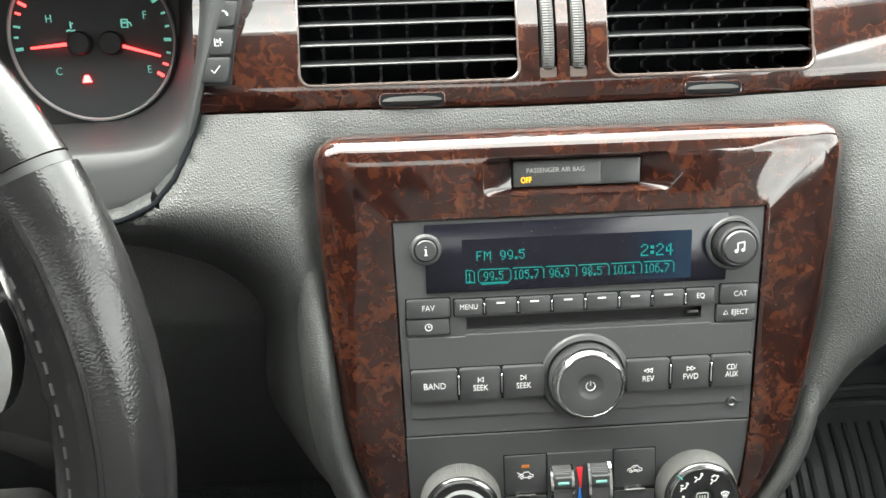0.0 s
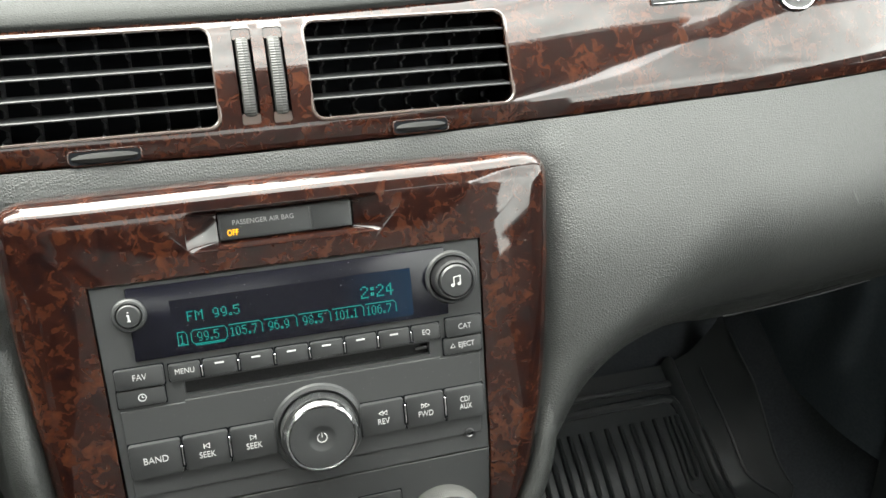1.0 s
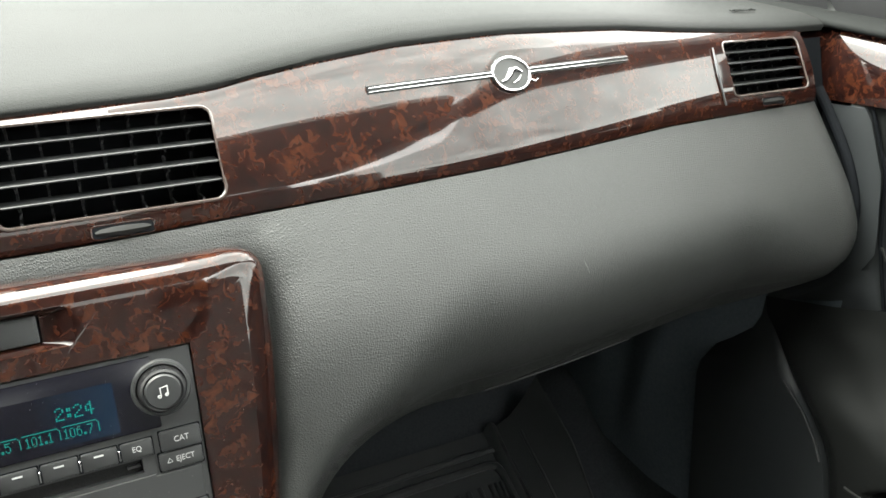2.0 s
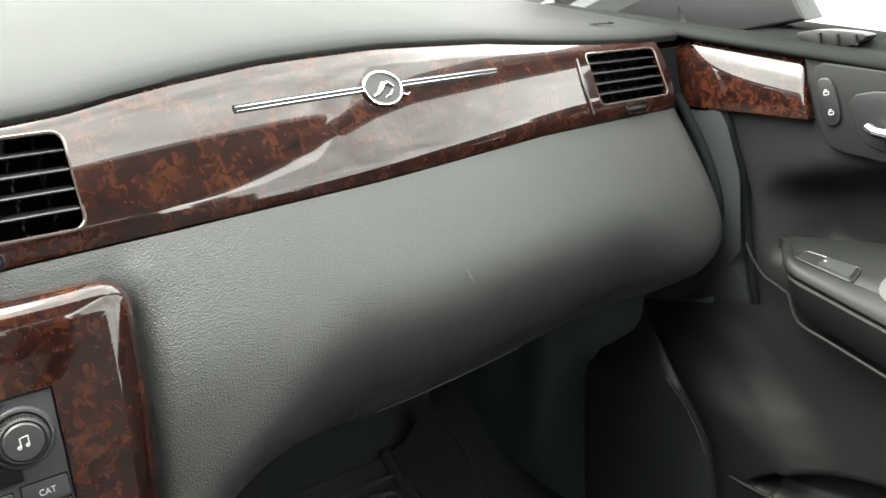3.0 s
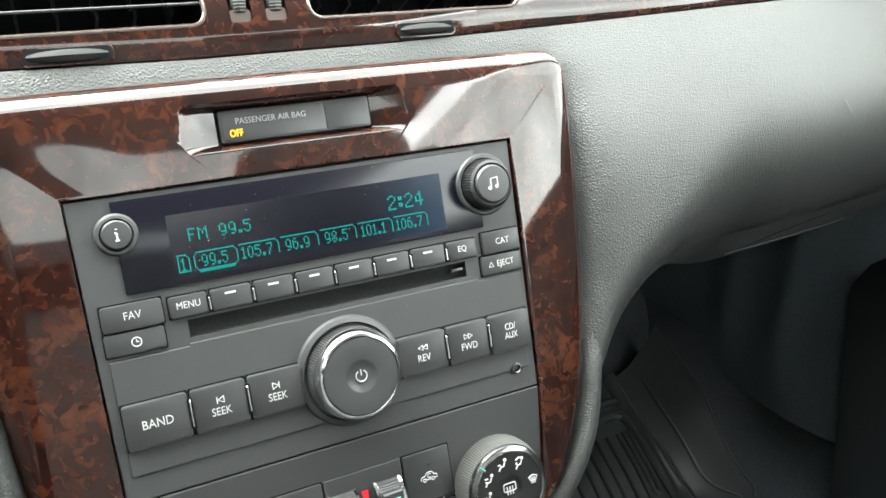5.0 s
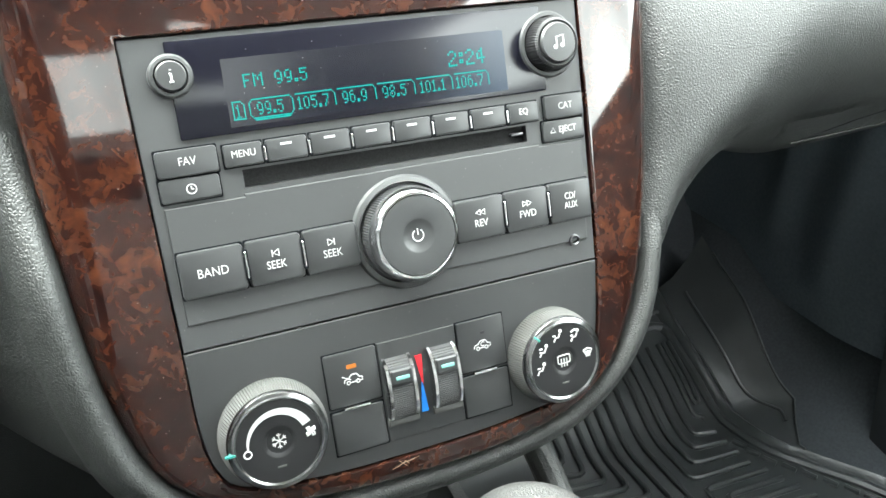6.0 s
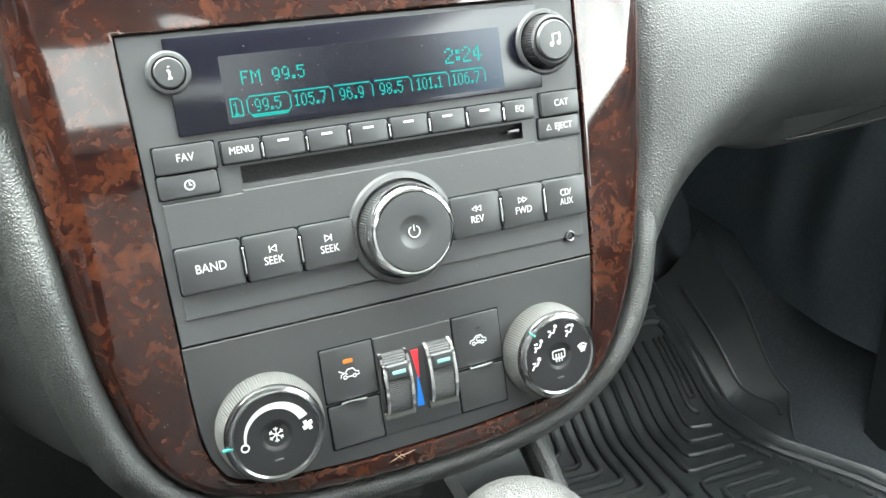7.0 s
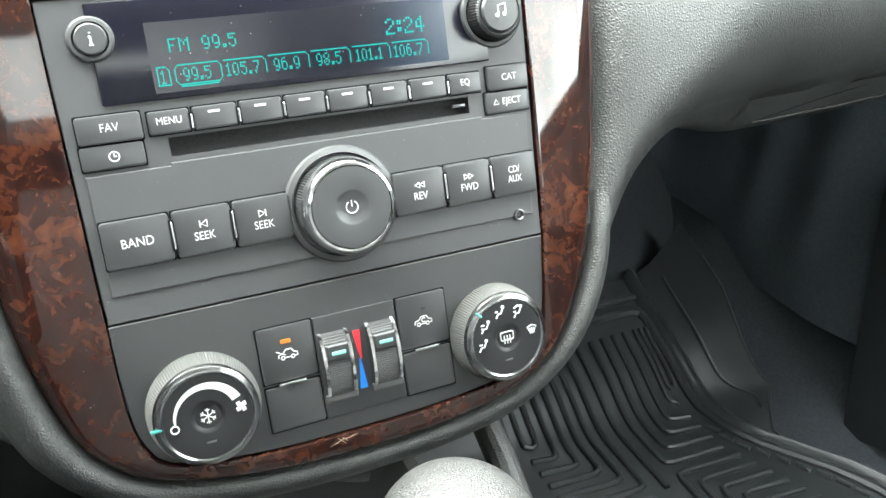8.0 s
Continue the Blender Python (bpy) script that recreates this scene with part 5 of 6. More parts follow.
def under_z(y):
    """Height of the thin line under the armrest."""
    return between(-y, [(-0.066, -0.055), (-0.060, -0.075), (-0.050, -0.093), (-0.035, -0.1022), (-0.0158, -0.1166), (0.0223, -0.1347), (0.0597, -0.1547), (0.5, -0.39)])


def armrest():
    rows = []
    for k in range(49):
        y = 0.049 - 0.60 * (k / 48) ** 1.6
        xi, z = rest_in(y)
        u = min(z - 0.012, under_z(y))
        q = ease(0.049 - y, 0.0, 0.03)
        row = [(0.800, y, rest_z(0.790, y) - 0.0005)]
        row += [(xi + d, y, rest_z(xi + d, y) + h) for d, h in ((0.022 * q + 0.004, 0.0), (0.0135 * q + 0.003, 0.0), (0.0125 * q + 0.0026, -0.0012 * q), (0.0115 * q + 0.0022, 0.0), (0.004 * q, 0.0002))]
        row += [(xi, y, z - 0.0030), (xi - 0.001, y, z - 0.0070), (xi + 0.002, y, z - 0.0105), (xi + 0.0022, y, z - 0.0120), (xi + 0.0005, y, z - 0.0140), (xi + 0.004, y, 0.5 * (z - 0.014) + 0.5 * u), (xi + 0.016 * q, y, u + 0.002), (0.800, y, u - 0.004)]
        rows.append(row)
    return loft(rows)


def on_rest(outline, up):
    return [(x, y, rest_z(x, y) + up) for x, y in outline]


rest = part("armrest", armrest(), DOOR_GREY, door, smooth=40)
opening = rounded(0.7420, 0.7590, -0.0470, 0.0010, 0.004, 4)
sw = part("window_switch", loft([on_rest(opening, 0.0010), on_rest(opening, -0.004)]), BLACK, rest, "black window switch in a silver frame")
part("frame", tube(on_rest(opening, 0.0010), 0.0006, 8, True), DARK_METAL, sw)
key = rounded(0.7440, 0.7570, -0.0440, -0.0190, 0.002, 3)
part("rocker", loft([on_rest(key, 0.0030), on_rest(rounded(0.7435, 0.7575, -0.0445, -0.0185, 0.002, 3), 0.0008)]), BUTTON, rest)
part("mark", loft([on_rest(rounded(0.7500, 0.7516, -0.0225, -0.0205, 0.0005, 2), 0.0032), on_rest(rounded(0.7500, 0.7516, -0.0225, -0.0205, 0.0005, 2), 0.0028)]), PRINT, rest)
cup = rounded(0.7390, 0.7660, -0.145, -0.0640, 0.012, 5)
# no hollow here: a flat black plate paints its shade
part("pull_cup_plate", loft([on_rest(cup, 0.0006), on_rest(cup, -0.02)]), BLACK, rest, "flat black plate for the shaded door pull")
part("edge_piping", tube([(min(0.769, rest_in(y)[0] + 0.012 * ease(0.049 - y, 0.0, 0.05) - 0.004), y, under_z(y)) for y in [0.064 - 0.50 * (k / 40) ** 1.5 for k in range(41)]], 0.0016, 8), DOOR_GREY, door, "thin raised line under the armrest")


def low_front(z):
    """Front edge of the door's lower swell."""
    return between(z, [(-0.46, 0.125), (-0.285, 0.1165), (-0.268, 0.1160), (-0.248, 0.1205), (-0.222, 0.1320), (-0.199, 0.1500), (-0.184, 0.1610), (-0.138, 0.190)])


def pocket_low(y):
    return between(-y, [(-0.103, -0.2810), (-0.091, -0.2855), (-0.0735, -0.2914), (-0.0365, -0.3007), (0.002, -0.3104), (0.30, -0.385)])


def pocket_top(y):
    return between(-y, [(-0.078, -0.2885), (-0.0675, -0.2800), (-0.047, -0.2712), (-0.018, -0.2684), (0.04, -0.2684), (0.30, -0.31)])


def swell_x(y, z):
    """How far in the door bellies under the armrest."""
    back = max(0.0, low_front(z) - y)
    top = 0.140 + 0.040 * ease(back, 0.02, 0.14)
    out = 0.021 * ease(-z, top, top + 0.085 + 0.05 * ease(back, 0.03, 0.12)) * (0.55 + 0.45 * math.sqrt(min(1.0, (back + 0.0004) / 0.016)))
    return 0.7625 + 0.009 * ease(back, 0.075, 0.125) - out * (1 - 0.5 * ease(back, 0.02, 0.15))


def lower_swell():
    """The belly of the door, with a pocket opening in its side."""
    rows = []
    for i in range(78):
        z = -0.120 - 0.0043 * i
        f = low_front(z)
        row = [(0.790, f + 0.0005, z), (0.775, f + 0.0004, z)]
        for k in range(78):
            y = f - 0.0022 * k - 0.00002 * k * k * (1 + 0.02 * k)
            hole = min(z - pocket_low(y), pocket_top(y) - z, 0.8 * (0.079 - y))
            row.append((swell_x(y, z) + 0.028 * ease(hole, 0.0, 0.007), y, z))
        rows.append(row)
    return sheet(rows)


belly = part("lower_swell", lower_swell(), DOOR_GREY, door, smooth=70)
part("pocket_lip", tube([(swell_x(y, pocket_low(y)) + 0.0005, y, pocket_low(y) - 0.0005) for y in [0.094 - 0.0075 * k for k in range(40)]], 0.0022, 10), DOOR_GREY, belly, "rounded lip of the door pocket")
ledge_vent = part("defogger_grille", side_plate(soften([(0.013, 0.1142), (-0.010, 0.1130), (-0.045, 0.1030), (-0.0513, 0.0985), (-0.035, 0.0930), (-0.003, 0.1022)], 1), 0.7945, 0.81, 0.001), BLACK, door)
for k in range(3):
    bm = box(0.7915, 0.7955, -0.013 - 0.0146 * k, -0.011 - 0.0146 * k, 0.1010 - 0.0036 * k, 0.1095 - 0.0036 * k, 0.0005)
    part("rib", bm, DOOR_GREY, ledge_vent)


# window ledge on top of the door, corner by the mirror, pillar
def door_ledge():
    rows = []
    for k in range(41):
        y = 0.30 - 1.2 * k / 40
        z = 0.0928 + 0.337 * y
        rows.append([(0.80, y, z - 0.002), (0.778, y, z + 0.0005), (0.7735, y, z + 0.0022), (0.7722, y, z + 0.0048), (0.7735, y, z + 0.0078), (0.779, y, z + 0.0108), (0.790, y, z + 0.0123), (0.803, y, z + 0.0128), (0.806, y, z + 0.018), (0.86, y, z + 0.020), (0.86, y, z - 0.05)])
    return loft(rows)


# door vinyl copy, dulled to hold back window light on the ledge
LEDGE = grained("dulled_ledge_vinyl", (0.012, 0.013, 0.0128), (0.016, 0.017, 0.0166), 0.8, 800, 0.2, 0.0002)
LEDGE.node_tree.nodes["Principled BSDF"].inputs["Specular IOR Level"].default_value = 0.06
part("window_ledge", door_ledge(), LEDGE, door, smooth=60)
corner = thing("mirror_corner_cover", (0.82, 0.12, 0.17), "black triangular cover at the front corner of the side window", "trim")
bm = side_plate(soften([(0.36, 0.215), (-0.006, 0.098), (0.035, 0.20), (0.30, 0.33)], 1), 0.8015, 0.83, 0.003)
part("cover", bm, BLACK, corner)

KICK = grained("kick_panel_plastic", (0.018, 0.0205, 0.022), (0.022, 0.025, 0.0268), 0.5, 800, 0.2, 0.0002)
kick = thing("kick_panel", (0.765, 0.09, -0.3), "charcoal plastic side trim between the dashboard and the door", "trim panel")
rows = []
for i in range(41):
    z = -0.50 + 0.575 * i / 40
    f, g = door_front(z), between(z, [(-0.5, 0.33), (-0.2, 0.27), (-0.1, 0.19), (-0.02, 0.115), (0.075, 0.135)])
    e = f + (max(f + 0.012, min(low_front(z), g - 0.02)) - f) * ease(-z, 0.06, 0.145)
    swell, tuck = ease(-z, 0.145, 0.215), ease(-z, 0.105, 0.130)
    row = [(0.80, f + 0.004, z), (0.775, f + 0.0045, z), (0.768 + 0.006 * tuck, f + 0.009, z), (0.764 + 0.006 * tuck, e, z), (0.764 - 0.020 * swell, e + 0.003, z), (0.763 - 0.022 * swell, 0.88 * e + 0.12 * g, z), (0.763 - 0.025 * swell, 0.5 * e + 0.5 * g, z), (0.764 - 0.026 * swell, g, z), (0.785, g + 0.012, z)]
    rows.append([(x, y, min(h, 0.0425 + 0.226 * y)) for x, y, h in row])
part("panel", sheet(rows), KICK, kick, smooth=60)
part("cover_edge", tube([(0.7415, low_front(-0.196 - 0.006 * k) + 0.0042, -0.196 - 0.006 * k) for k in range(13)], 0.0009, 6), DARK_PLASTIC, kick)

part("door_seam", tube([(0.7735, door_front(0.070 - 0.0065 * k) + 0.0030, 0.070 - 0.0065 * k) for k in range(30)], 0.0016, 6), VOID, kick, "black seam beside the door")
# near-black strip painted in for the shaded gap between dash and side trim
gap_line = curved([(0.110, 0.080), (0.1029, 0.0651), (0.0848, 0.0213), (0.0778, -0.0207), (0.0838, -0.0461), (0.1021, -0.0671), (0.16, -0.095)], 3)
part("gap_strip", tube([(0.7600, y + 0.002, z) for y, z in gap_line], 0.0046, 12), VOID, kick, "near-black strip for the shaded gap beside the dashboard")

# ---- centre console with the gear lever ----
console = thing("center_console", (0.09, -0.3, 0.0), "black grained plastic console between the seats", "console", flat=True)


def console_body():
    rows = []
    for k in range(31):
        y = 0.16 - 0.95 * k / 30
        top = 0.240 - 0.02 * ease(-y, 0.0, 0.3)
        half = 0.082 + 0.006 * ease(-y, 0.1, 0.5)
        rows.append([(XC - half - 0.012, y, -0.012), (XC - half - 0.004, y, top * 0.6), (XC - half, y, top - 0.015), (XC - half + 0.005, y, top - 0.003), (XC - half + 0.015, y, top), (XC - half + 0.028, y, top - 0.012),
                     (XC + half - 0.028, y, top - 0.012), (XC + half - 0.015, y, top), (XC + half - 0.005, y, top - 0.003), (XC + half, y, top - 0.015), (XC + half + 0.004, y, top * 0.6), (XC + half + 0.012, y, -0.012)])
    return loft(rows)


part("body", console_body(), PAD, console, smooth=50, flat=True)
part("side_post", tube([(XC + 0.0715, 0.0, 0.368), (XC + 0.073, -0.02, 0.358), (XC + 0.0745, -0.04, 0.346), (XC + 0.076, -0.08, 0.315)], [0.0055, 0.0075, 0.008, 0.008], 14), PAD, console, flat=True)
lever = thing("gear_lever", (0.097, -0.10, -0.24), "gear lever with a worn silver-grey leather knob", "gear lever")
KNOB = grained("worn_grey_leather", (0.024, 0.024, 0.0235), (0.038, 0.0375, 0.0365), 0.36, 1000, 0.6, 0.0004)


def knob_mesh():
    """A squat knob, flattened on top, drawn in below its seam."""
    bm = bmesh.new()
    bmesh.ops.create_uvsphere(bm, u_segments=48, v_segments=32, radius=1)
    for v in bm.verts:
        x, y, z = v.co
        up = (abs(z) ** 1.25) * (1 if z > 0 else -1.6)
        wide = (1 - z * z) ** 0.42 / max(1e-6, math.hypot(x, y)) if abs(z) < 0.999 else 1.0
        wide *= 1.0 - 0.22 * max(0.0, -z)
        v.co = Vector((0.0920 + 0.0275 * x * wide, -0.088 + 0.031 * y * wide, -0.1855 + 0.0235 * up))
    return bm


part("knob", knob_mesh(), KNOB, lever, smooth=80)
for k in range(60):
    t = 2 * math.pi * k / 60
    c, q = math.cos(t), math.sin(t)
    part("stitch", tube([(0.0920 + 0.0278 * c, -0.088 + 0.0313 * q, -0.1866), (0.0920 + 0.0284 * c, -0.088 + 0.0320 * q, -0.1882), (0.0920 + 0.0276 * c, -0.088 + 0.0311 * q, -0.1900)], 0.0006, 5), KNOB, lever)
part("seam", tube([(0.0920 + 0.0276 * math.cos(t), -0.088 + 0.0311 * math.sin(t), -0.1882) for t in [2 * math.pi * j / 72 for j in range(72)]], 0.0008, 6, True), KNOB, lever, "raised stitched seam")
part("shaft", tube([(0.097, -0.092, -0.21), (0.097, -0.11, -0.29)], 0.008, 12), CHROME, lever)
boot = lathe([(0.010, 0.045), (0.016, 0.03), (0.022, 0.02), (0.032, 0.008), (0.040, 0.0)], 0, 0, 0, 28)
boot.transform(pose(0.097, -0.11, -0.285, 90))
part("boot", boot, LEATHER, lever)

# ---- footwell ----
mat = thing("floor_mat", (0.48, 0.2, 0.0), "black ribbed rubber floor mat with a raised rim in the footwell", "floor mat", flat=True)


def floor_z(x, y):
    return 0.55 * max(0.0, y - 0.235) * ease(y, 0.20, 0.30) + 0.0


def rim_x(y):
    return between(y, [(-0.4, 0.722), (0.0, 0.714), (0.056, 0.702), (0.094, 0.684), (0.138, 0.652), (0.168, 0.630), (0.195, 0.618), (0.234, 0.611), (0.30, 0.605), (0.36, 0.601)])


def flap(y, s, drop=0.0):
    """The tray's side flap: wide at once behind its tip, then rising along the sill."""
    r = rim_x(min(y, 0.36))
    wide, high = min(1.0, max(0.06, (y - 0.160) / 0.055)), min(1.0, max(0.03, (y - 0.165) / 0.15))
    return (r + 0.020 + 0.058 * wide * s, y, floor_z(r, y) + 0.004 + 0.066 * high * s ** 1.7 + drop)


def mat_base():
    rows = []
    for i in range(56):
        y = -0.40 + 0.80 * i / 55
        r = rim_x(min(y, 0.36))
        xs = [0.245 + (r - 0.245) * k / 20 for k in range(21)]
        row = [(x, y, floor_z(x, y)) for x in xs]
        z = floor_z(r, y)
        row += [(r + 0.004, y, z + 0.010), (r + 0.010, y, z + 0.014), (r + 0.016, y, z + 0.010), (r + 0.020, y, z + 0.004)]
        row += [flap(y, 0.35), flap(y, 0.7), flap(y, 1.0), flap(y, 1.0, -0.006)]
        rows.append(row)
    bm = sheet(rows)
    return bm


part("tray", mat_base(), RUBBER, mat, flat=True, smooth=60)


def ridge(points, r=0.0036):
    path = []
    for (x0, y0), (x1, y1) in zip(points, points[1:]):
        n = max(2, int(math.hypot(x1 - x0, y1 - y0) / 0.012))
        path += [(x0 + (x1 - x0) * k / n, y0 + (y1 - y0) * k / n) for k in range(n)]
    path.append(points[-1])
    return tube([(x, y, floor_z(x, y) + 0.0014) for x, y in path], r, 8)


def bend(x, y0, yt, xe, ye, c=0.008):
    """Runs back from y0, turns at yt and ends at (xe, ye)."""
    s = 1 if xe > x else -1
    return [(x, y0), (x, yt + c), (x + 0.3 * c * s, yt + 0.3 * c), (x + c * s, yt), (xe, ye)]


FAR = 0.338
for k in range(5):
    x, turn = 0.514 + 0.0163 * k, 0.178 + 0.0187 * k
    part("rib", ridge(bend(x, FAR, turn, 0.590, turn - 0.004)), RUBBER, mat, flat=True)
for k in range(6):
    x, turn = 0.4745 - 0.0157 * k, 0.160 + 0.0186 * k
    part("rib", ridge(bend(x, FAR, turn, 0.380, turn + 0.004)), RUBBER, mat, flat=True)
part("rib", ridge([(0.4945, FAR), (0.4945, 0.150)]), RUBBER, mat, flat=True)
part("rib", ridge([(0.587, FAR), (0.587, 0.272), (0.589, 0.268), (0.593, 0.268), (0.595, 0.272), (0.595, FAR)], 0.0030), RUBBER, mat, flat=True)
for x in (0.380, 0.364, 0.348, 0.332, 0.316, 0.300):
    part("rib", ridge([(x, FAR), (x, 0.256 + 0.6 * (0.380 - x))]), RUBBER, mat, flat=True)
for k in range(8):
    x, y = 0.516 + 0.0152 * k, 0.161 - 0.0167 * k
    part("rib", ridge([(0.600 + 0.007 * k, y - 0.004), (x + 0.008, y), (x + 0.002, y - 0.002), (x, y - 0.008), (x, -0.22)]), RUBBER, mat, flat=True)
    part("rib", ridge([(0.388 - 0.007 * k, y - 0.016), (0.989 - x - 0.008, y - 0.016), (0.989 - x - 0.002, y - 0.018), (0.989 - x, y - 0.024), (0.989 - x, -0.22)]), RUBBER, mat, flat=True)
for k in range(14):
    y = 0.205 - 0.0175 * k
    x = rim_x(y)
    part("stub", ridge([(x - 0.019, y + 0.004), (x - 0.012, y - 0.010)], 0.0030), RUBBER, mat, flat=True)
part("rim_bead", ridge([(0.29, 0.360), (0.585, 0.360), (0.597, 0.356), (0.602, 0.347)] + [(rim_x(0.34 - 0.02 * k), 0.34 - 0.02 * k) for k in range(30)], 0.0060), RUBBER, mat, flat=True)
part("rim_bead", ridge([(0.29, 0.376), (0.600, 0.376), (0.616, 0.368), (0.622, 0.352)] + [(rim_x(0.34 - 0.02 * k) + 0.022, 0.34 - 0.02 * k) for k in range(30)], 0.0040), RUBBER, mat, flat=True)

edge = [flap(0.160 + 0.008 * k, 1.0, 0.001) for k in range(28)]
part("flap_edge", tube(edge, 0.0016, 8), RUBBER, mat, flat=True)
part("flap_fold", tube([flap(0.200 + 0.008 * k, 0.42 + 0.3 * (1 - ease(k, 0, 8)), 0.0006) for k in range(23)], 0.0022, 8), RUBBER, mat, flat=True)

toe = []
for i in range(21):
    x = 0.17 + 0.66 * i / 20
    toe.append([(x, 0.30, 0.020), (x, 0.40, 0.082), (x, 0.50, 0.150), (x, 0.58, 0.26), (x, 0.61, 0.42), (x, 0.62, 0.60)])
tagged(part("toe_board", sheet(toe), DEEP_CARPET, None, "dark carpet sloping up at the front of the footwell", flat=True), category="carpet", kind="structure")
sill = thing("door_sill", (0.75, 0.0, 0.0), "dark carpet rising from the floor to the door sill", "sill", flat=True)
rows = []
for i in range(45):
    y = -0.60 + 1.16 * i / 44
    r = rim_x(min(max(y, -0.4), 0.36)) + 0.012
    z = floor_z(r, min(y, 0.40)) - 0.008
    up = 0.055 + 0.10 * ease(y, 0.10, 0.30)
    rows.append([(r, y, z)] + [(r + (0.764 - r) * math.sin(0.5 * math.pi * k / 8) ** 0.9, y, z + up * (1 - math.cos(0.5 * math.pi * k / 8)) ** 1.1) for k in range(1, 9)] + [(0.765, y, z + up + 0.06), (0.766, y, z + up + 0.14)])
part("sill", sheet(rows), DEEP_CARPET, sill, flat=True, smooth=80)
rows = []
for i in range(34):
    z = 0.10 + 0.46 * i / 33
    row = []
    for k in range(61):
        y = 0.06 + 0.57 * k / 60
        fold = 0.0035 * math.sin(y * 74 + 5 * z) * ease(y, 0.16, 0.24) * (1 - ease(y, 0.34, 0.44)) * ease(z, 0.12, 0.22) * (1 - ease(z, 0.34, 0.46))
        row.append((0.768 - 0.028 * ease(y, 0.10, 0.24) - 0.10 * ease(y, 0.46, 0.64) ** 2 - fold, y, z))
    rows.append(row)
part("side_lining", sheet(rows), LINING, sill, "soft footwell side lining, its tone lifted against the shade", flat=True, smooth=80)

# ---- the shell of the car ----
part("floor", box(-1.0, 1.0, -1.9, 1.1, -0.06, -0.012), CARPET, None, flat=True)
floor = scene.objects["floor"]
tagged(floor, "charcoal carpeted car floor", "floor", kind="structure")
# unseen; the left walls stand in for the driver and shut out window light
SHELL = [("wall_front", box(-0.75, 0.90, 0.64, 0.67, -0.06, 0.66)), ("wall_right", box(0.835, 0.87, -1.95, 0.64, -0.06, 0.67)), ("wall_left", box(-0.66, -0.61, -0.86, 0.64, -0.06, 1.05)), ("wall_left_rear", box(-0.66, -0.61, -1.95, -0.86, -0.06, 1.05)),
         # the driver's seat block is added to darken reflections in the wood
         ("wall_back", box(-0.66, 0.87, -1.98, -1.95, -0.06, 0.66)), ("wall_behind_seats", box(-0.63, 0.64, -0.80, -0.74, -0.06, 0.82)), ("wall_driver_seat", box(-0.60, 0.06, -0.84, -0.74, 0.70, 0.82, 0.03)), ("wall_seat_back", box(0.24, 0.50, -0.84, -0.74, 0.70, 0.93, 0.03)), ("ceiling", box(-0.62, 0.69, -1.10, -0.28, 1.10, 1.13, 0.01)),
         ("pillar_right", box(0.75, 0.80, -1.36, -1.24, 0.56, 1.08)), ("pillar_left", box(-0.61, -0.56, -0.86, -0.70, 0.62, 1.08)),
         ("roof_rail_right", tube([(0.735, -0.30, 1.075), (0.68, -0.42, 1.105), (0.63, -0.60, 1.115), (0.62, -1.0, 1.12), (0.62, -1.66, 1.10)], 0.035, 12)), ("roof_rail_left", box(-0.60, -0.53, -1.62, -0.34, 1.03, 1.12, 0.01)), ("roof_rail_back", box(-0.54, 0.73, -1.70, -1.62, 1.03, 1.11, 0.01)),
         ("dash_end_right", box(0.77, 0.84, 0.30, 0.64, 0.20, 0.60)), ("dash_end_left", box(-0.64, -0.40, 0.12, 0.64, 0.20, 0.60))]
# added filler boxes, near-black to pass for the shaded gap
part("gap_filler", box(0.757, 0.79, 0.112, 0.32, -0.03, 0.068), VOID, dashboard, "near-black filler added for the dark gap at the dash end")
part("gap_filler", box(0.7358, 0.766, 0.112, 0.36, 0.060, 0.124), VOID, dashboard, "near-black filler added for the dark gap at the dash end")
for nm, b in SHELL:
    tagged(part(nm, b, HEADLINER if nm[:4] in ("ceil", "roof", "pill") else BOUNCE_CLOTH if "seat" in nm else DARK_PLASTIC, None, flat=True), "plain unseen shell, added to close the cabin and block light", "car body", kind="structure")
for side, x0, x1 in (("right", 0.80, 0.76), ("left", -0.61, -0.57)):
    tagged(part("windshield_pillar", tube([(x0 * 1.05, 0.44, 0.60), (x0 * 1.05, 0.22, 0.71), (x0 * 1.03, 0.13, 0.785), (x1 * 1.02, 0.03, 0.855), (x1 * 1.015, -0.08, 0.95), (x1, -0.20, 1.025), (x1 * 0.97, -0.34, 1.085)], 0.042, 14), DARK_PLASTIC, None, flat=True), "dark grey windshield pillar", "pillar", kind="structure")
# ground is never in view; its pale tone throws light up into the cabin
BOUNCE_GROUND = material("pale_bounce_ground", (0.38, 0.37, 0.36), 0.9)
vary(BOUNCE_GROUND, 0.6, (0.32, 0.31, 0.30), (0.42, 0.41, 0.40))
bm = bmesh.new()
bmesh.ops.create_grid(bm, x_segments=8, y_segments=8, size=2000)
bmesh.ops.translate(bm, verts=bm.verts, vec=(0, 0, -0.5))
tagged(part("ground", bm, BOUNCE_GROUND, None, flat=True), "unseen ground outside, made pale to throw light up", "ground", kind="structure")

GLAZING = bpy.data.materials.new("tinted_windshield")
GLAZING.use_nodes = True
gn, gl = GLAZING.node_tree.nodes, GLAZING.node_tree.links
clear = gn.new("ShaderNodeBsdfTransparent")
clear.inputs["Color"].default_value = (0.82, 0.85, 0.83, 1)
shine = gn.new("ShaderNodeBsdfGlossy")
shine.inputs["Roughness"].default_value = 0.02
blend = gn.new("ShaderNodeMixShader")
blend.inputs["Fac"].default_value = 0.05
gl.new(clear.outputs[0], blend.inputs[1])
gl.new(shine.outputs[0], blend.inputs[2])
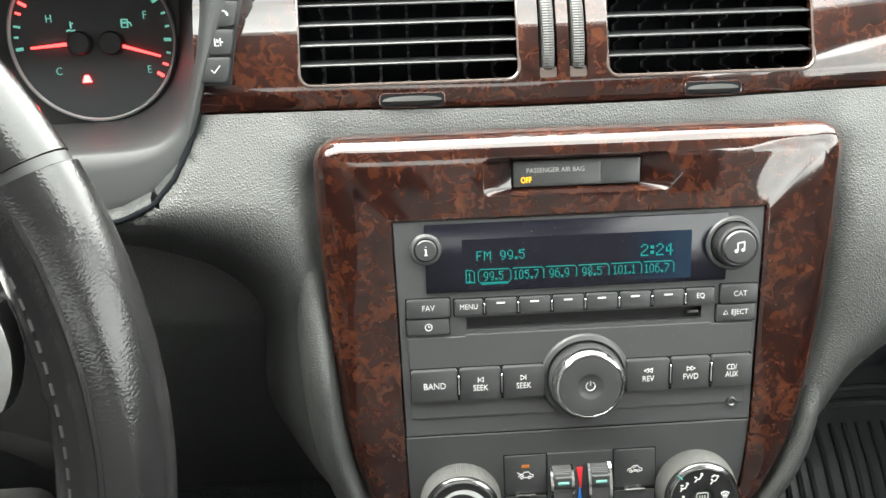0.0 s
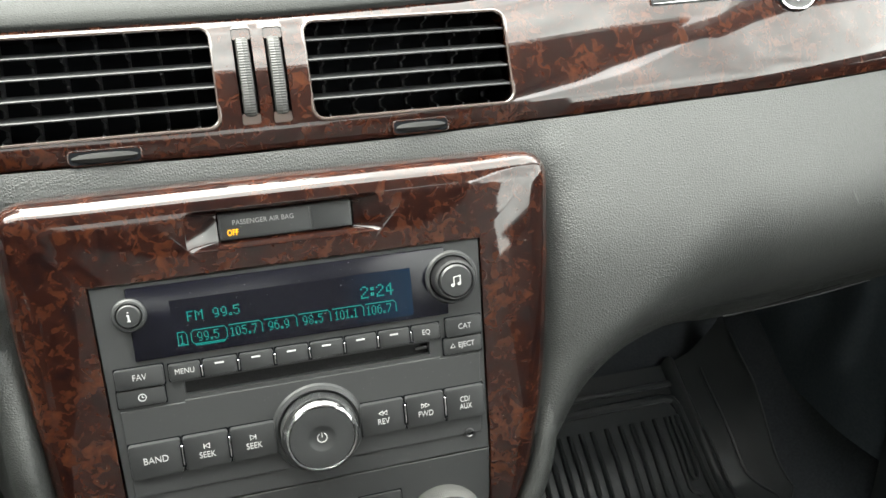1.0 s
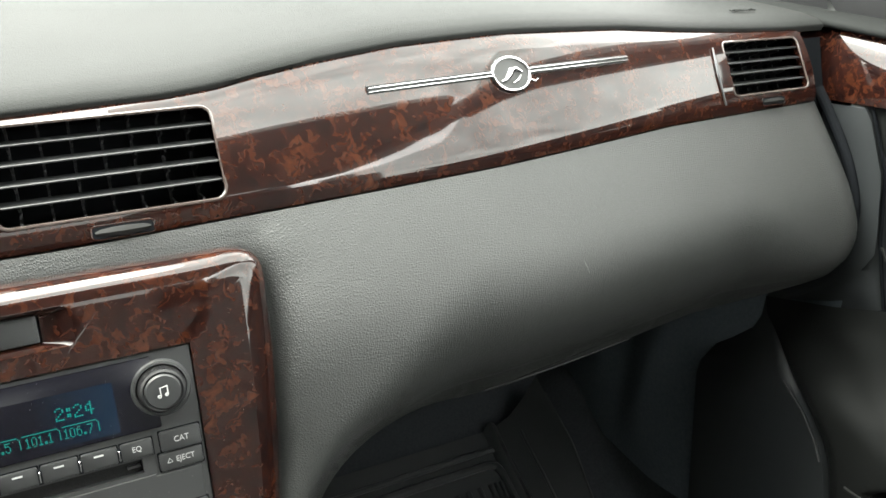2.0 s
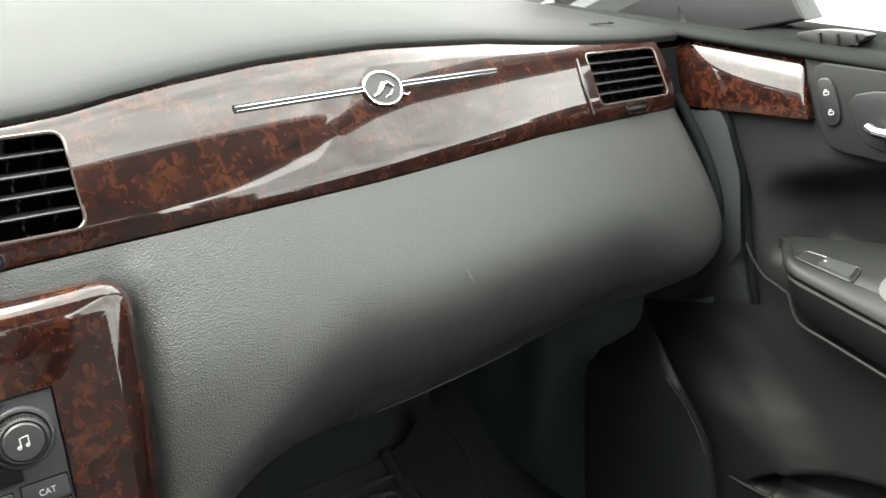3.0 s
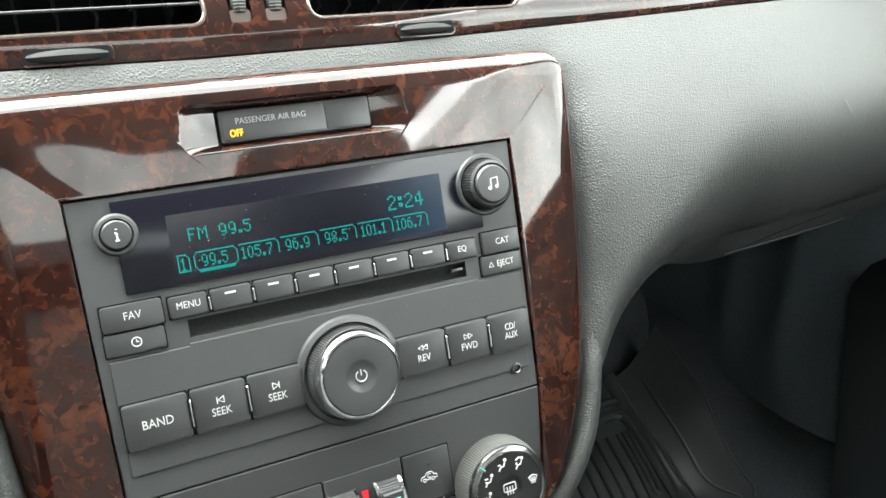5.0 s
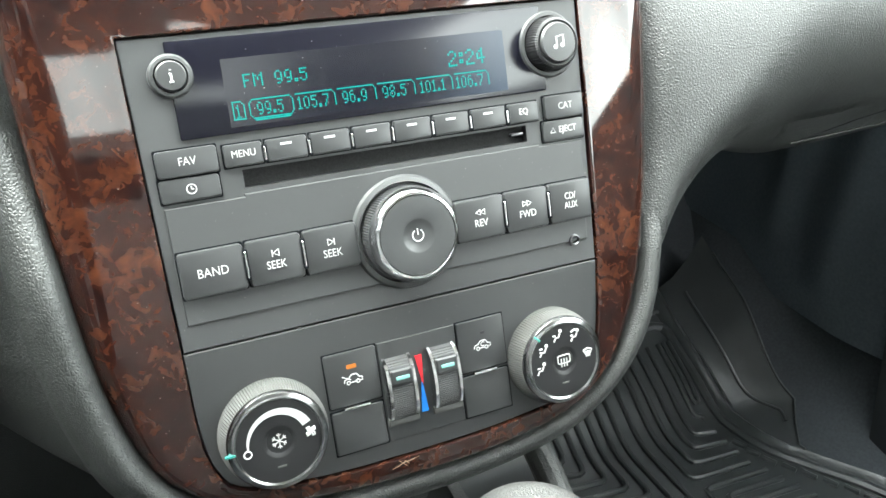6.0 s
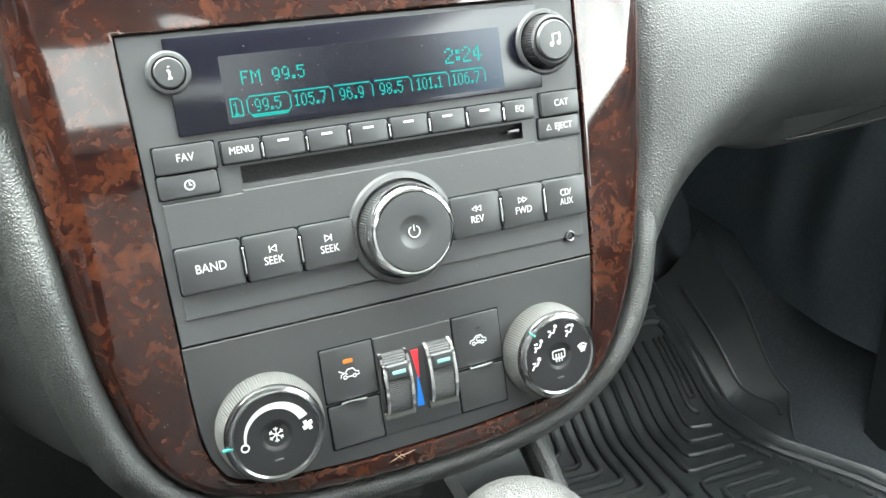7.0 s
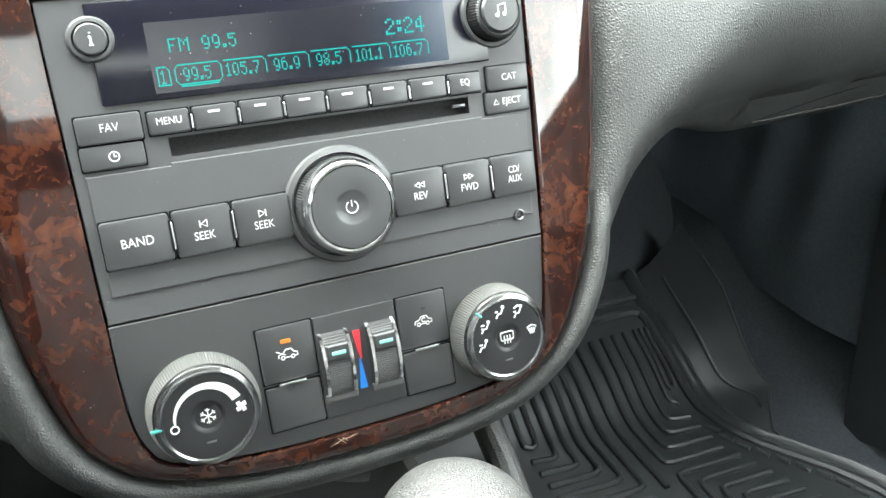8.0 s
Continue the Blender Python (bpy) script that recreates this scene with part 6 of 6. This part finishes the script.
gl.new(blend.outputs[0], gn["Material Output"].inputs["Surface"])
rows = []
for i in range(13):
    x = -0.60 + 1.40 * i / 12
    bulge = 0.03 * (1 - ((x - 0.1) / 0.7) ** 2)
    rows.append([(x, 0.64 - 0.92 * k / 12, 0.64 + bulge + 0.47 * math.sin(k / 12 * 1.5) / math.sin(1.5)) for k in range(13)])
tagged(part("windshield", sheet(rows), GLAZING, None, "tinted laminated windshield glass over the dashboard", smooth=80, flat=True), category="windshield", kind="structure")

# unseen dark pane, added to dim the sky mirrored in the wood
DARK_GLAZING = GLAZING.copy()
DARK_GLAZING.name = "sky_dimmer_glass"
for node in DARK_GLAZING.node_tree.nodes:
    if node.type == "BSDF_TRANSPARENT":
        node.inputs["Color"].default_value = (0.26, 0.27, 0.265, 1)
tagged(part("rear_dimmer_pane", sheet([[(-0.52 + 1.14 * k / 6, -1.09 - 0.60 * j / 6, 1.112 - 0.012 * j) for k in range(7)] for j in range(7)]), DARK_GLAZING, None, "dark pane added over the rear opening to dim its sky", flat=True), category="window", kind="structure")

# tint set deeper than real glass, to cut light from the passenger side
SIDE_GLAZING = GLAZING.copy()
SIDE_GLAZING.name = "side_dimmer_glass"
for node in SIDE_GLAZING.node_tree.nodes:
    if node.type == "BSDF_TRANSPARENT":
        node.inputs["Color"].default_value = (0.50, 0.52, 0.51, 1)
tagged(part("side_window", sheet([[(0.822 - 0.085 * j / 6, 0.22 - 1.46 * k / 8 - 0.22 * (j / 6) * (1 - k / 8), 0.668 + 0.42 * j / 6) for k in range(9)] for j in range(7)]), SIDE_GLAZING, None, "passenger side window glass, tint deepened to cut its light", flat=True), category="window", kind="structure")

# ---- small marks ----
word = lettering("AIRBAG", 0, 0, 0, 0.0055, 1.3)
for v in word.verts:
    v.co.y *= 5
word.transform(pose(0.706, 0.1405, 0.1555, -69, 0, 4))
part("lettering", word, DASH_TOP, dashboard, "faint embossed letters")
part("glovebox_edge", tube([(0.3716, 0.060, -0.0877), (0.395, 0.060, -0.0848), (0.4153, 0.060, -0.0822), (0.44, 0.060, -0.0797), (0.4627, 0.060, -0.0775)], [0.0001, 0.0002, 0.00024, 0.0002, 0.0001], 8), material("dull_edge", (0.006, 0.0063, 0.0066), 0.95, spec=0.02), dashboard, "thin lower edge of the glovebox lid")
PALE = material("pale_scuff", (0.10, 0.105, 0.10), 0.6)
part("scuff", tube([(0.4250, pad_y(0.4250, -0.0036) + 0.0001, -0.0036), (0.4258, pad_y(0.4258, -0.0080) + 0.0001, -0.0080), (0.4273, pad_y(0.4273, -0.0132) + 0.0001, -0.0132)], [0.0001, 0.00035, 0.0001], 6), PALE, dashboard, "pale scuff on the pad")

rng = random.Random(11)
specks = bmesh.new()
for _ in range(900):
    x, z = rng.uniform(-0.026, 0.212), rng.uniform(-0.186, 0.03)
    on_face = 0.004 < x < 0.180 and z < -0.008
    on_glass = on_face and 0.02 < x < 0.15 and -0.036 < z
    if on_face and not on_glass and not (-0.128 < z < -0.096 or -0.07 < z < -0.0605):
        continue
    if not on_face and bezel_sd(x, z) > -0.013:
        continue
    y = -0.0014 if on_glass else (-0.0004 if z < -0.1136 else -0.0013) if on_face else -0.0017 + crown(x, z)
    r = rng.choice((0.00007, 0.00008, 0.0001, 0.0001, 0.00013, 0.00018))
    a = rng.uniform(0, 3)
    ring = [specks.verts.new((x + r * math.cos(a + k * 1.57) * (1.6 if k % 2 else 0.7), y, z + r * math.sin(a + k * 1.57))) for k in range(4)]
    tip = specks.verts.new((x, y - r * 0.6, z))
    for k in range(4):
        specks.faces.new((ring[k], ring[(k + 1) % 4], tip))
tagged(part("dust", specks, material("pale_dust", (0.17, 0.165, 0.155), 0.9), None), "pale dust specks on the wood and the panels", "dust", kind="stuff")

straw = []
for ax, az, bx, bz in ((0.0740, -0.1822, 0.0800, -0.1800), (0.0772, -0.1792, 0.0806, -0.1826), (0.0790, -0.1806, 0.0862, -0.1797), (0.0795, -0.1796, 0.0815, -0.1816)):
    straw.append(tube([(ax, -0.0018, az), ((ax + bx) / 2, -0.0027, (az + bz) / 2 + 0.0002), (bx, -0.0019, bz)], [0.0001, 0.00022, 0.0001], 6))
tagged(part("straw_bit", joined(*straw), material("dry_straw", (0.17, 0.11, 0.075), 0.8), None), "dry bit of straw on the wood", "straw")
